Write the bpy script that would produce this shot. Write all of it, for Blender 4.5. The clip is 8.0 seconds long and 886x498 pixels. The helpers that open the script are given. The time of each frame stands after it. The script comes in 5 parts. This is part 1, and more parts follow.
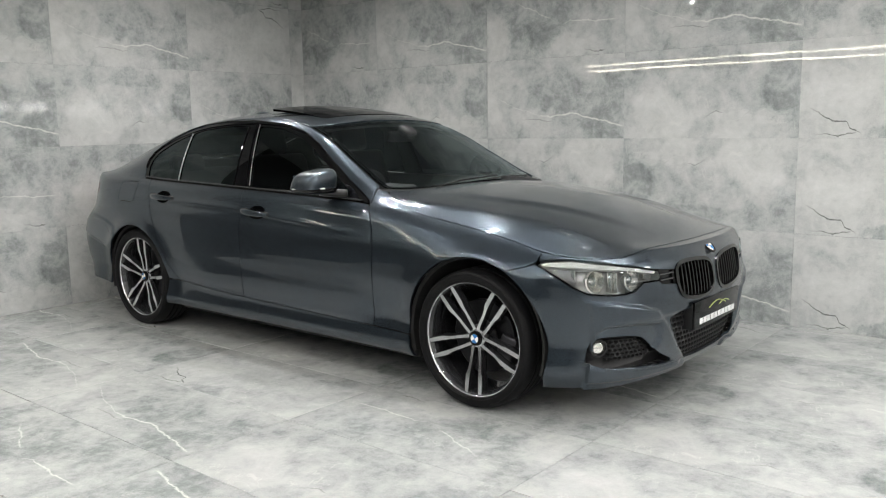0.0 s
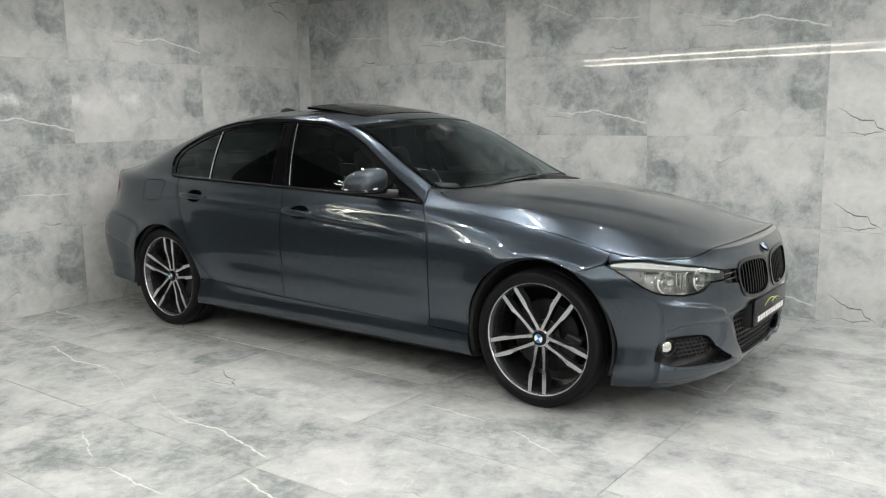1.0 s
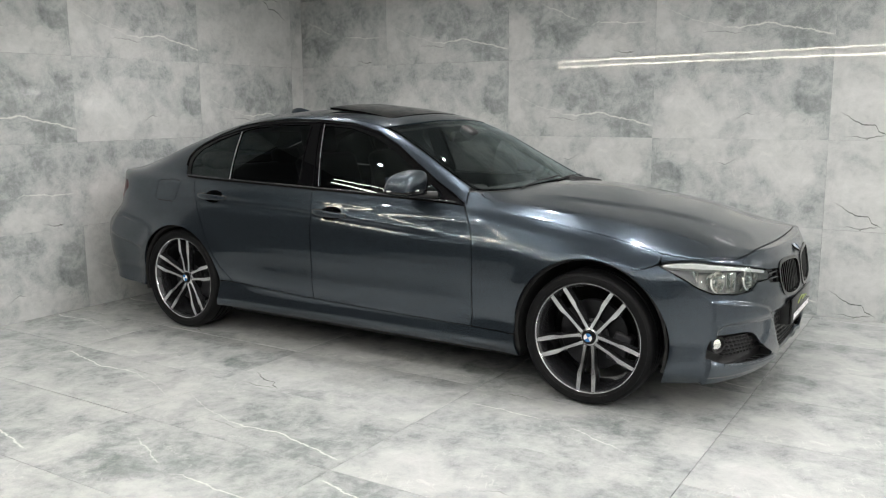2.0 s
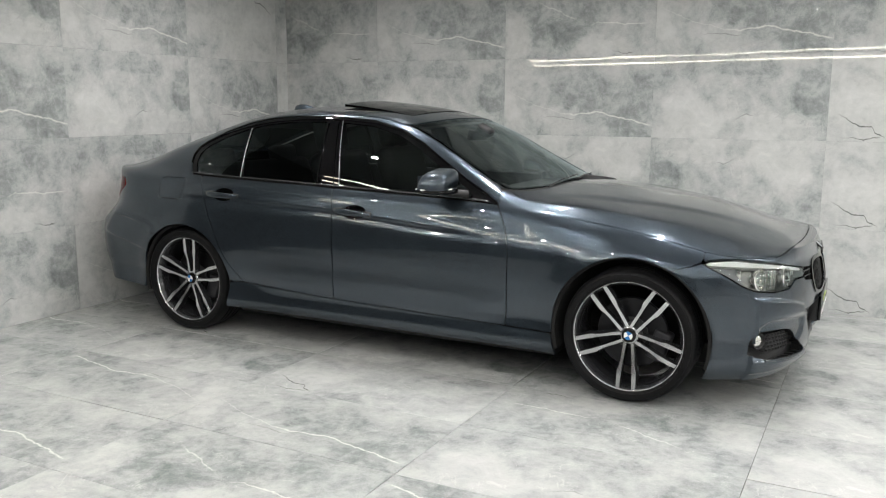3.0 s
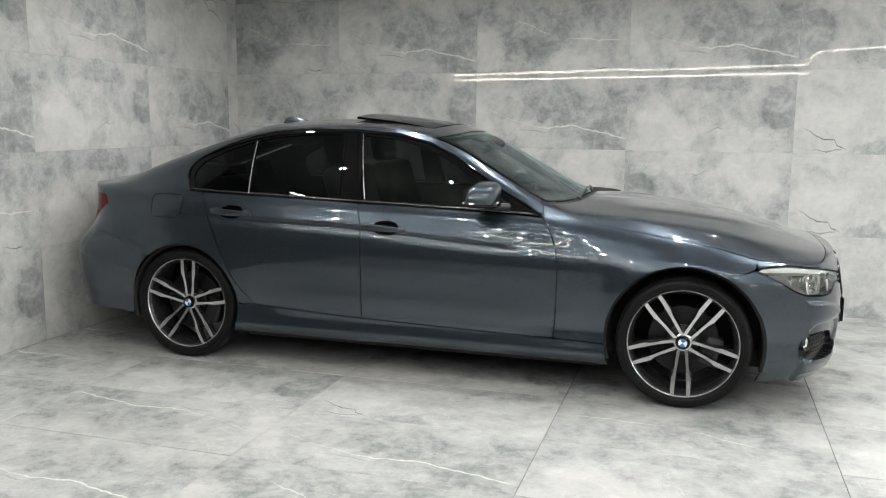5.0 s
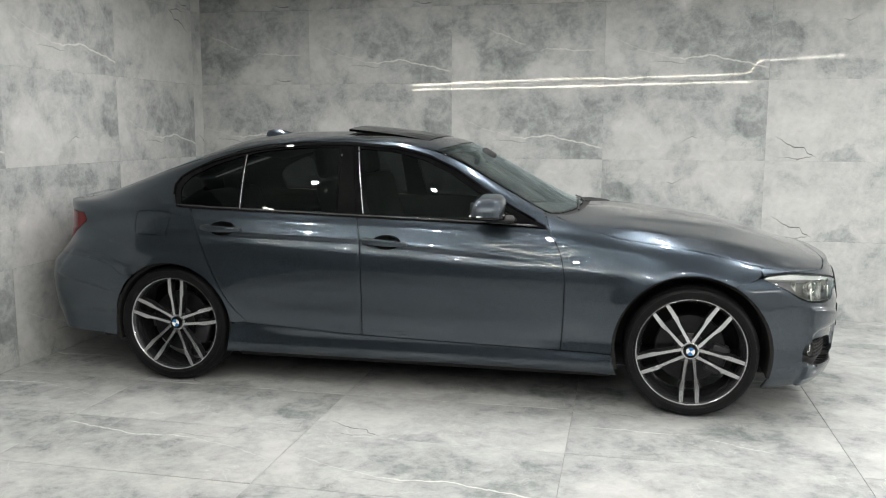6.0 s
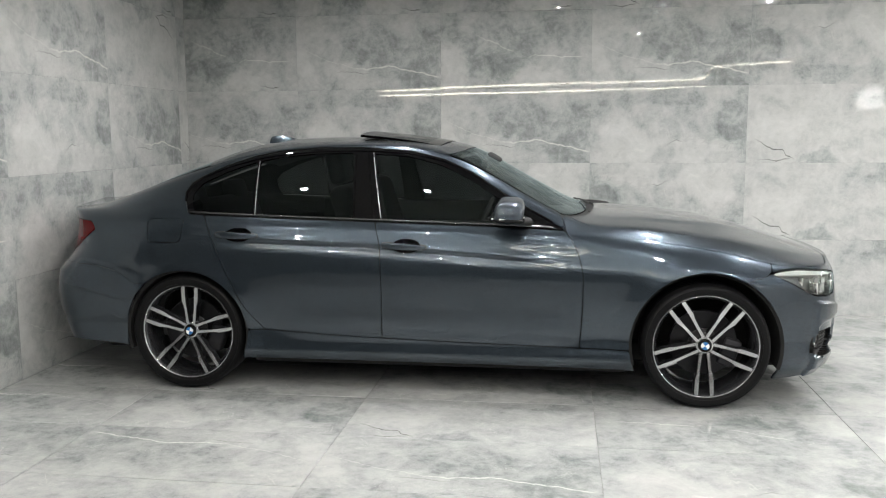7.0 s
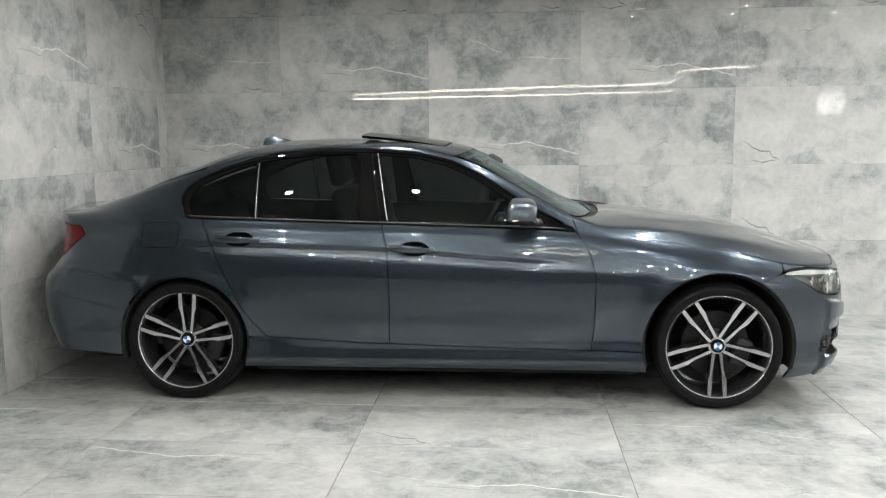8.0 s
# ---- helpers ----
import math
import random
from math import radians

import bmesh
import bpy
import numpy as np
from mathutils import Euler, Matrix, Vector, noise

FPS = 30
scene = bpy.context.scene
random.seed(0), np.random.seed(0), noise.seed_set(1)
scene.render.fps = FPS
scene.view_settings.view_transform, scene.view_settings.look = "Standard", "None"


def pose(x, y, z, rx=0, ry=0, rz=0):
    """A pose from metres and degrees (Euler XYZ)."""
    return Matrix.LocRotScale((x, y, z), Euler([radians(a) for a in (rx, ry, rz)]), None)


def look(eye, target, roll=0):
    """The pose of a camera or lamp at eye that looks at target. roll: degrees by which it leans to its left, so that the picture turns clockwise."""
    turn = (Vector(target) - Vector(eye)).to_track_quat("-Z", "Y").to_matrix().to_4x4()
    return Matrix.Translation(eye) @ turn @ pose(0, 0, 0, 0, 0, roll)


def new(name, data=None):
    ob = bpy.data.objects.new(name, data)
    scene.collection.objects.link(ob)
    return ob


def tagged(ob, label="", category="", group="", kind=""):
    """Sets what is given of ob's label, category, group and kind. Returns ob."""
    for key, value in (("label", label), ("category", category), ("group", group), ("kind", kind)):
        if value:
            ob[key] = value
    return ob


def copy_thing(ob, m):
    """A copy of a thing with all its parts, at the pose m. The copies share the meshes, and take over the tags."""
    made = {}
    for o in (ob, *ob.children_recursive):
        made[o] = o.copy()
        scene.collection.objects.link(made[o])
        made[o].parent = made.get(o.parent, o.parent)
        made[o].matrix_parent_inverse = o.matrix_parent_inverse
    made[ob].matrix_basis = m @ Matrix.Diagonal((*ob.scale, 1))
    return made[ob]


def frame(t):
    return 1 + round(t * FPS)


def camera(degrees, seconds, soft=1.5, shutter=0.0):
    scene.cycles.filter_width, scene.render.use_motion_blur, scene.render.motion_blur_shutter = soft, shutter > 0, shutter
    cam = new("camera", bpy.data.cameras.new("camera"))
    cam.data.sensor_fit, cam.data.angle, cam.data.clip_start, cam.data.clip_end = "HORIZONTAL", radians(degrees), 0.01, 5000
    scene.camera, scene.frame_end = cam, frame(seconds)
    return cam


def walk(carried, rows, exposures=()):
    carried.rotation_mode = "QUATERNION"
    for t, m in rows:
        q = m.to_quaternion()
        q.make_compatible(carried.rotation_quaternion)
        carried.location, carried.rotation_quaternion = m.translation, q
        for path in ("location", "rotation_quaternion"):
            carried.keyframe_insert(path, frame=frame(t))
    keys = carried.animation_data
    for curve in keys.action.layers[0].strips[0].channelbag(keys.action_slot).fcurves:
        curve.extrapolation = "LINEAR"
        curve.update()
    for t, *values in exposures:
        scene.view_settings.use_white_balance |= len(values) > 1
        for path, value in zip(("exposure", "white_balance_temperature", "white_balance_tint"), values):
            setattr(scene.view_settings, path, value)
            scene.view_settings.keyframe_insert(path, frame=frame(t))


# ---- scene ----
EXPOSE = 0.0
cam = camera(55.3, 8.0, 1.1)
PATH = [
    (0, (5.123, -3.036, 1.313), (3.863, -1.511, 1.018), -0.9),
    (0.5, (4.919, -3.121, 1.346), (3.701, -1.565, 1.032), -0.8),
    (1, (4.732, -3.345, 1.373), (3.556, -1.76, 1.053), -0.8),
    (1.5, (4.544, -3.577, 1.4), (3.42, -1.955, 1.078), -0.6),
    (2.8, (3.903, -3.843, 1.411), (2.976, -2.102, 1.075), 0.2),
    (3, (3.823, -3.921, 1.409), (2.918, -2.169, 1.075), 0.3),
    (3.5, (3.598, -4.063, 1.415), (2.772, -2.272, 1.084), 0.4),
    (4, (3.35, -4.065, 1.405), (2.601, -2.239, 1.081), 0.6),
    (5.5, (2.653, -4.285, 1.396), (2.159, -2.368, 1.107), 0.3),
    (6, (2.468, -4.265, 1.416), (2.051, -2.329, 1.135), 0.1),
    (6.5, (2.247, -4.352, 1.414), (1.91, -2.4, 1.139), -0.1),
    (7, (2.061, -4.419, 1.413), (1.787, -2.456, 1.145), -0.3),
    (7.5, (1.891, -4.38, 1.38), (1.681, -2.408, 1.118), -0.4),
    (8, (1.741, -4.36, 1.383), (1.584, -2.382, 1.129), -0.4),
]
walk(cam, [(t, look(eye, target, roll)) for t, eye, target, roll in PATH], [(0.0, EXPOSE - 0.08), (4.0, EXPOSE), (8.0, EXPOSE + 0.03)])

# ---- world and lights: a closed showroom, lit by small downlights and one hanging strip ----
world = bpy.data.worlds.new("world")
scene.world = world
world.use_nodes = True
world.node_tree.nodes["Background"].inputs[0].default_value = (0.02, 0.02, 0.02, 1)

TILE_END = -1.161
BACK_Y, LEFT_X, RIGHT_X, FRONT_Y, CEIL_Z = 2.415, -1.055, 6.6, -8.4, 2.62
SPOT_GLOW, SPOT_WATTS, STRIP_GLOW, PANEL_GLOW, WINDOW_GLOW = 950.0, 12.0, 40.0, 8.0, 40.0

# ---- materials ----
def material(name):
    m = bpy.data.materials.new(name)
    m.use_nodes = True
    return m, m.node_tree, m.node_tree.nodes["Principled BSDF"]


def nd(tree, kind, **values):
    node = tree.nodes.new(kind)
    for key, value in values.items():
        if key in ("operation", "blend_type", "data_type", "noise_dimensions", "feature", "distance", "wave_type", "use_clamp", "interpolation_type"):
            setattr(node, key, value)
        else:
            node.inputs[key.replace("_", " ")].default_value = value
    return node


def calc(tree, op, a, b=None, c=None, clamp=False):
    node = tree.nodes.new("ShaderNodeMath")
    node.operation, node.use_clamp = op, clamp
    for i, v in enumerate((a, b, c)):
        if v is None:
            continue
        if isinstance(v, (int, float)):
            node.inputs[i].default_value = v
        else:
            tree.links.new(v, node.inputs[i])
    return node.outputs[0]


def mixed(tree, fac, a, b):
    node = tree.nodes.new("ShaderNodeMix")
    node.data_type = "RGBA"
    for socket, v in ((node.inputs["Factor"], fac), (node.inputs[6], a), (node.inputs[7], b)):
        if isinstance(v, (int, float)):
            socket.default_value = v
        elif isinstance(v, tuple):
            socket.default_value = (*v, 1)
        else:
            tree.links.new(v, socket)
    return node.outputs[2]


def ramp(tree, fac, *stops):
    node = tree.nodes.new("ShaderNodeValToRGB")
    e = node.color_ramp.elements
    while len(e) < len(stops):
        e.new(0.5)
    for item, (at, col) in zip(e, stops):
        item.position, item.color = at, (*col, 1)
    tree.links.new(fac, node.inputs[0])
    return node.outputs[0]


def noise_at(tree, vec, scale, detail=4.0, rough=0.55, distort=0.0):
    node = tree.nodes.new("ShaderNodeTexNoise")
    for key, v in (("Scale", scale), ("Detail", detail), ("Roughness", rough), ("Distortion", distort)):
        node.inputs[key].default_value = v
    tree.links.new(vec, node.inputs["Vector"])
    return node.outputs[0]


def course(tree, along, pts, wide=1.2, tall=0.6):
    """Height of a vein over its tile: a broken line through (along, height) points."""
    node = tree.nodes.new("ShaderNodeValToRGB")
    e = node.color_ramp.elements
    while len(e) < len(pts):
        e.new(0.5)
    for item, (a, h) in zip(e, pts):
        item.position, item.color = a / wide, (h / tall, h / tall, h / tall, 1)
    tree.links.new(calc(tree, "MULTIPLY", along, 1.0 / wide), node.inputs[0])
    return calc(tree, "MULTIPLY", node.outputs[0], tall)


def marble(name, face, gloss, axes="xz", light=1.0, depth=1.0):
    """Polished grey porcelain with one printed face: ragged clouds, pale veins and dark cracks, the same on every tile of that print."""
    seed, bias, clouds, veins = face
    m, t, p = material(name)
    tc = t.nodes.new("ShaderNodeTexCoord")
    info = t.nodes.new("ShaderNodeObjectInfo")
    sep = t.nodes.new("ShaderNodeSeparateXYZ")
    t.links.new(tc.outputs["Object"], sep.inputs[0])
    along, high = sep.outputs["XYZ".index(axes[0].upper())], sep.outputs["XYZ".index(axes[1].upper())]
    flat_v = t.nodes.new("ShaderNodeCombineXYZ")
    t.links.new(along, flat_v.inputs[0])
    t.links.new(high, flat_v.inputs[1])
    flat_v.inputs[2].default_value = seed * 3.7
    v = flat_v.outputs[0]
    warp = t.nodes.new("ShaderNodeTexNoise")
    for key, value in (("Scale", 3.2), ("Detail", 7.0), ("Roughness", 0.62)):
        warp.inputs[key].default_value = value
    t.links.new(v, warp.inputs["Vector"])
    shift = t.nodes.new("ShaderNodeSeparateColor")
    t.links.new(warp.outputs["Color"], shift.inputs[0])
    wu = calc(t, "ADD", along, calc(t, "MULTIPLY_ADD", shift.outputs[0], 0.50, -0.25))
    wv = calc(t, "ADD", high, calc(t, "MULTIPLY_ADD", shift.outputs[1], 0.50, -0.25))
    cloud = noise_at(t, v, 1.9, 4, 0.5, 0.7)
    patch = noise_at(t, v, 5.5, 7, 0.64, 0.6)
    fine = noise_at(t, v, 24.0, 8, 0.74, 0.3)
    grain = noise_at(t, v, 150.0, 3, 0.6)
    mottle = noise_at(t, v, 11.0, 6, 0.66, 0.8)
    f = calc(t, "MULTIPLY_ADD", patch, 0.66, calc(t, "MULTIPLY", cloud, 0.34))
    f = calc(t, "MULTIPLY_ADD", mottle, 0.30, f)
    f = calc(t, "MULTIPLY_ADD", fine, 0.44, f)
    f = calc(t, "MULTIPLY_ADD", grain, 0.20, f)
    f = calc(t, "MULTIPLY_ADD", info.outputs["Random"], 0.07, f)
    for cu, cv, ru, rv, amount in clouds:
        q = calc(t, "ADD", calc(t, "POWER", calc(t, "MULTIPLY_ADD", wu, 1 / ru, -cu / ru), 2.0), calc(t, "POWER", calc(t, "MULTIPLY_ADD", wv, 1 / rv, -cv / rv), 2.0))
        near = calc(t, "MULTIPLY_ADD", calc(t, "SQRT", q), -2.8, 3.1, clamp=True)
        f = calc(t, "MULTIPLY_ADD", near, amount * depth, f)
    shades = ((0.14, (0.165, 0.184, 0.179)), (0.32, (0.295, 0.315, 0.311)), (0.46, (0.433, 0.447, 0.443)), (0.62, (0.532, 0.540, 0.529)), (0.85, (0.63, 0.632, 0.62)))
    col = ramp(t, calc(t, "ADD", f, bias - 0.54), *[(a, tuple(c * light for c in rgb)) for a, rgb in shades])
    # hair-thin natural veins
    ridge = noise_at(t, v, 3.1, 5, 0.55, 1.2)
    gate = noise_at(t, v, 4.1, 2, 0.5)
    thin = calc(t, "ABSOLUTE", calc(t, "SUBTRACT", ridge, 0.5))
    thin = calc(t, "MULTIPLY", calc(t, "SUBTRACT", 1.0, calc(t, "MULTIPLY", thin, 150.0), clamp=True), calc(t, "GREATER_THAN", gate, 0.53))
    col = mixed(t, calc(t, "MULTIPLY", thin, 0.28), col, (0.70, 0.70, 0.66))
    wob = calc(t, "MULTIPLY_ADD", noise_at(t, v, 9.0, 6, 0.62, 0.4), 0.07, -0.035)
    for pts, half, pale, strong in veins:
        line = calc(t, "ADD", course(t, along, pts), wob)
        d = calc(t, "ABSOLUTE", calc(t, "SUBTRACT", high, line))
        near = calc(t, "SUBTRACT", 1.0, calc(t, "MULTIPLY", d, 1.0 / half), clamp=True)
        ends = calc(t, "MULTIPLY", calc(t, "MULTIPLY_ADD", along, 9.0, -9.0 * pts[0][0], clamp=True), calc(t, "MULTIPLY_ADD", along, -25.0, 25.0 * pts[-1][0], clamp=True))
        near = calc(t, "MULTIPLY", calc(t, "MULTIPLY", near, ends), calc(t, "MULTIPLY_ADD", fine, 1.5 * strong * depth, 0.15 * strong * depth, clamp=True))
        col = mixed(t, near, col, (0.74, 0.74, 0.70) if pale else (0.05, 0.054, 0.047))
    t.links.new(col, p.inputs["Base Color"])
    t.links.new(calc(t, "MULTIPLY_ADD", cloud, gloss * 0.3, gloss * 0.85), p.inputs["Roughness"])
    p.inputs["IOR"].default_value = 1.5
    bump = t.nodes.new("ShaderNodeBump")
    bump.inputs["Strength"].default_value, bump.inputs["Distance"].default_value = 0.030, 0.004
    waves = t.nodes.new("ShaderNodeVectorMath")
    waves.operation = "MULTIPLY_ADD"
    t.links.new(info.outputs["Random"], waves.inputs[0])
    waves.inputs[1].default_value = (31.0, 17.0, 23.0)
    t.links.new(v, waves.inputs[2])
    t.links.new(calc(t, "MULTIPLY_ADD", noise_at(t, waves.outputs[0], 13.0, 2, 0.5), 0.30, noise_at(t, waves.outputs[0], 2.2, 2, 0.5)), bump.inputs["Height"])
    t.links.new(bump.outputs[0], p.inputs["Normal"])
    return m


def plain(name, color, rough=0.5, metal=0.0, coat=0.0, vary=0.12, scale=30.0, bump=0.0, spec=0.5):
    """A surface with slight unevenness of colour, gloss and height."""
    m, t, p = material(name)
    tc = t.nodes.new("ShaderNodeTexCoord")
    n = noise_at(t, tc.outputs["Object"], scale, 5, 0.6)
    t.links.new(mixed(t, n, tuple(c * (1 - vary) for c in color), tuple(min(1, c * (1 + vary)) for c in color)), p.inputs["Base Color"])
    t.links.new(calc(t, "MULTIPLY_ADD", n, rough * 0.3, rough * 0.85), p.inputs["Roughness"])
    p.inputs["Metallic"].default_value = metal
    p.inputs["Coat Weight"].default_value = coat
    p.inputs["Coat Roughness"].default_value = 0.03
    p.inputs["Specular IOR Level"].default_value = spec
    if bump:
        b = t.nodes.new("ShaderNodeBump")
        b.inputs["Strength"].default_value, b.inputs["Distance"].default_value = bump, 0.002
        t.links.new(n, b.inputs["Height"])
        t.links.new(b.outputs[0], p.inputs["Normal"])
    return m


def car_paint():
    """Dark grey metallic: rough flake layer under a mirror-smooth clear coat."""
    m, t, p = material("mineral_grey_paint")
    tc = t.nodes.new("ShaderNodeTexCoord")
    flake = t.nodes.new("ShaderNodeTexVoronoi")
    flake.inputs["Scale"].default_value = 900.0
    t.links.new(tc.outputs["Object"], flake.inputs["Vector"])
    sep = t.nodes.new("ShaderNodeSeparateColor")
    t.links.new(flake.outputs["Color"], sep.inputs[0])
    dust = noise_at(t, tc.outputs["Object"], 3.0, 6, 0.65)
    t.links.new(mixed(t, sep.outputs[0], (0.0325, 0.043, 0.0545), (0.059, 0.078, 0.098)), p.inputs["Base Color"])
    p.inputs["Metallic"].default_value = 0.9
    t.links.new(calc(t, "MULTIPLY_ADD", sep.outputs[1], 0.08, 0.255), p.inputs["Roughness"])
    p.inputs["Coat Weight"].default_value = 1.0
    p.inputs["Coat IOR"].default_value = 1.5
    t.links.new(calc(t, "MULTIPLY_ADD", dust, 0.012, 0.004), p.inputs["Coat Roughness"])
    return m


def tinted_glass(name, tint, gloss=0.02, ior=1.7):
    """Thin coated pane: clear tinted pass-through under a sharp Fresnel gloss."""
    m = bpy.data.materials.new(name)
    m.use_nodes = True
    t = m.node_tree
    t.nodes.clear()
    out = t.nodes.new("ShaderNodeOutputMaterial")
    clear = t.nodes.new("ShaderNodeBsdfTransparent")
    clear.inputs[0].default_value = (*tint, 1)
    shine = t.nodes.new("ShaderNodeBsdfGlossy")
    shine.inputs["Roughness"].default_value = gloss
    shine.inputs["Color"].default_value = (0.84, 0.98, 1.0, 1)
    fr = t.nodes.new("ShaderNodeFresnel")
    fr.inputs[0].default_value = ior
    mix = t.nodes.new("ShaderNodeMixShader")
    t.links.new(fr.outputs[0], mix.inputs[0])
    t.links.new(clear.outputs[0], mix.inputs[1])
    t.links.new(shine.outputs[0], mix.inputs[2])
    t.links.new(mix.outputs[0], out.inputs[0])
    return m


def glaze(name, ior=1.45):
    """Black lacquer: a dead black ground under a mirror-smooth gloss."""
    m = bpy.data.materials.new(name)
    m.use_nodes = True
    t = m.node_tree
    t.nodes.clear()
    out = t.nodes.new("ShaderNodeOutputMaterial")
    ground = t.nodes.new("ShaderNodeBsdfDiffuse")
    ground.inputs[0].default_value = (0.003, 0.003, 0.0035, 1)
    shine = t.nodes.new("ShaderNodeBsdfGlossy")
    tc = t.nodes.new("ShaderNodeTexCoord")
    t.links.new(calc(t, "MULTIPLY_ADD", noise_at(t, tc.outputs["Object"], 6.0, 4, 0.6), 0.02, 0.003), shine.inputs["Roughness"])
    fr = t.nodes.new("ShaderNodeFresnel")
    fr.inputs[0].default_value = ior
    mix = t.nodes.new("ShaderNodeMixShader")
    t.links.new(fr.outputs[0], mix.inputs[0])
    t.links.new(ground.outputs[0], mix.inputs[1])
    t.links.new(shine.outputs[0], mix.inputs[2])
    t.links.new(mix.outputs[0], out.inputs[0])
    return m


def glow(name, color, strength):
    m, t, p = material(name)
    p.inputs["Base Color"].default_value = (*color, 1)
    p.inputs["Emission Color"].default_value = (*color, 1)
    p.inputs["Emission Strength"].default_value = strength
    return m


# printed faces: seed, tone, clouds (along, height, half length, half height, lighter), veins (course, half width, pale, strength)
LONG_VEIN = ((0.03, 0.345), (0.26, 0.235), (0.48, 0.165), (0.64, 0.165), (0.78, 0.185), (1.0, 0.135), (1.19, 0.085))
FACE_VEINED = (1.0, 0.035, ((0.10, 0.36, 0.22, 0.30, 0.13), (0.48, 0.12, 0.24, 0.10, 0.13), (0.64, 0.36, 0.24, 0.20, -0.10), (1.10, 0.22, 0.24, 0.30, -0.10)),
               ((LONG_VEIN[2:], 0.0085, True, 0.85), (LONG_VEIN, 0.0045, True, 0.5), (((0.30, 0.15), (0.5, 0.135), (0.62, 0.125)), 0.004, False, 0.5)))
FACE_CLOUDED = (2.0, 0.03, ((0.24, 0.10, 0.24, 0.22, 0.18), (0.72, 0.05, 0.16, 0.12, 0.15), (1.0, 0.04, 0.16, 0.10, 0.12), (0.66, 0.52, 0.22, 0.10, -0.13), (1.10, 0.32, 0.16, 0.24, -0.12)),
                ((((0.56, 0.12), (0.66, 0.175), (0.72, 0.16)), 0.006, False, 0.6), (((0.82, 0.10), (0.85, 0.16), (0.90, 0.20)), 0.007, False, 0.5)))
FACE_CRACKED = (3.0, 0.10, ((0.55, 0.02, 0.20, 0.07, -0.15), (1.0, 0.50, 0.28, 0.14, -0.08), (0.22, 0.30, 0.20, 0.16, 0.06)),
                ((((0.05, 0.195), (0.12, 0.145), (0.20, 0.105), (0.27, 0.10), (0.29, 0.06), (0.36, 0.022)), 0.0068, False, 1.3), (((0.08, 0.03), (0.22, 0.012), (0.34, 0.03)), 0.005, False, 0.9)))
FACE_SHADED = (4.0, -0.01, ((0.09, 0.18, 0.13, 0.22, 0.20), (0.48, 0.32, 0.24, 0.26, -0.09), (0.80, 0.07, 0.30, 0.10, 0.13), (1.05, 0.45, 0.25, 0.2, -0.06)),
               ((((0.25, 0.43), (0.42, 0.36), (0.60, 0.27)), 0.007, True, 0.7), (((0.68, 0.235), (0.80, 0.255), (0.92, 0.24), (1.12, 0.235)), 0.007, True, 0.9), (((0.86, 0.045), (0.95, 0.02), (1.04, 0.04)), 0.006, False, 1.0)))
FACES = (FACE_VEINED, FACE_CLOUDED, FACE_CRACKED, FACE_SHADED)
KINDS = ("veined", "clouded", "cracked", "shaded")
TILE_FACES = [marble("marble_tile_" + k, face, 0.022) for k, face in zip(KINDS, FACES)]
SIDE_FACES = [marble("marble_side_tile_" + k, face, 0.016, "yz") for k, face in zip(KINDS, FACES)]
# same marble as the walls, its colour darkened to offset strong light on the floor
FLOOR_FACES = [marble("marble_floor_tile_" + k, face, 0.09, "xy", 0.84, 0.8) for k, face in zip(KINDS, FACES)]
GROUT = plain("grey_grout", (0.34, 0.34, 0.33), 0.9, vary=0.25, scale=60, bump=0.3)
CEILING = plain("grey_ceiling_paint", (0.30, 0.303, 0.306), 0.8, vary=0.04, scale=8)
WALL_PAINT = plain("dark_grey_wall_paint", (0.035, 0.035, 0.036), 0.75, vary=0.06, scale=5)
PALE_PAINT = plain("pale_wall_paint", (0.62, 0.62, 0.61), 0.7, vary=0.06, scale=5)
PAINT = car_paint()
GLOSS_BLACK = glaze("gloss_black_trim")
BLACK_PLASTIC = plain("black_plastic", (0.012, 0.012, 0.013), 0.5, 0, 0, 0.3, 80, 0.15)
MATT_BLACK = plain("matt_black_liner", (0.006, 0.006, 0.006), 0.9, 0, 0, 0.3, 40, 0.2)
RUBBER = plain("tyre_rubber", (0.006, 0.006, 0.0065), 0.5, 0, 0, 0.35, 45, 0.3, spec=0.14)
MACHINED = plain("machined_alloy", (0.62, 0.62, 0.63), 0.24, 1.0, 0.6, 0.06, 120)
DARK_ALLOY = plain("gloss_dark_alloy", (0.035, 0.036, 0.039), 0.25, 0.5, 0.8, 0.2, 60)
LAMP_GREY = plain("lamp_inner_grey", (0.15, 0.15, 0.155), 0.35, 0.2, 0, 0.1, 50)
STEEL = plain("brake_steel", (0.032, 0.032, 0.034), 0.42, 1.0, 0, 0.25, 50)
CALIPER = plain("brake_caliper_grey", (0.045, 0.045, 0.05), 0.5, 0.6, 0, 0.2, 50)
CHROME = plain("bright_chrome", (0.75, 0.75, 0.76), 0.08, 1.0, 0, 0.03, 50)
GRILLE_BLACK = plain("gloss_grille_black", (0.006, 0.006, 0.0065), 0.09, 0.0, 0, 0.15, 60, spec=0.6)
DARK_SATIN = plain("dark_satin_strip", (0.10, 0.10, 0.105), 0.24, 0.8, 0, 0.05, 50)
SATIN = plain("satin_silver", (0.55, 0.55, 0.55), 0.28, 1.0, 0, 0.05, 50)
LEATHER = plain("black_leather", (0.028, 0.027, 0.027), 0.48, 0, 0, 0.3, 90, 0.35)
CLOTH = plain("dark_cabin_trim", (0.07, 0.072, 0.071), 0.8, 0, 0, 0.3, 60, 0.2)
HEADLINER = plain("grey_headliner", (0.14, 0.14, 0.14), 0.9, 0, 0, 0.1, 60)
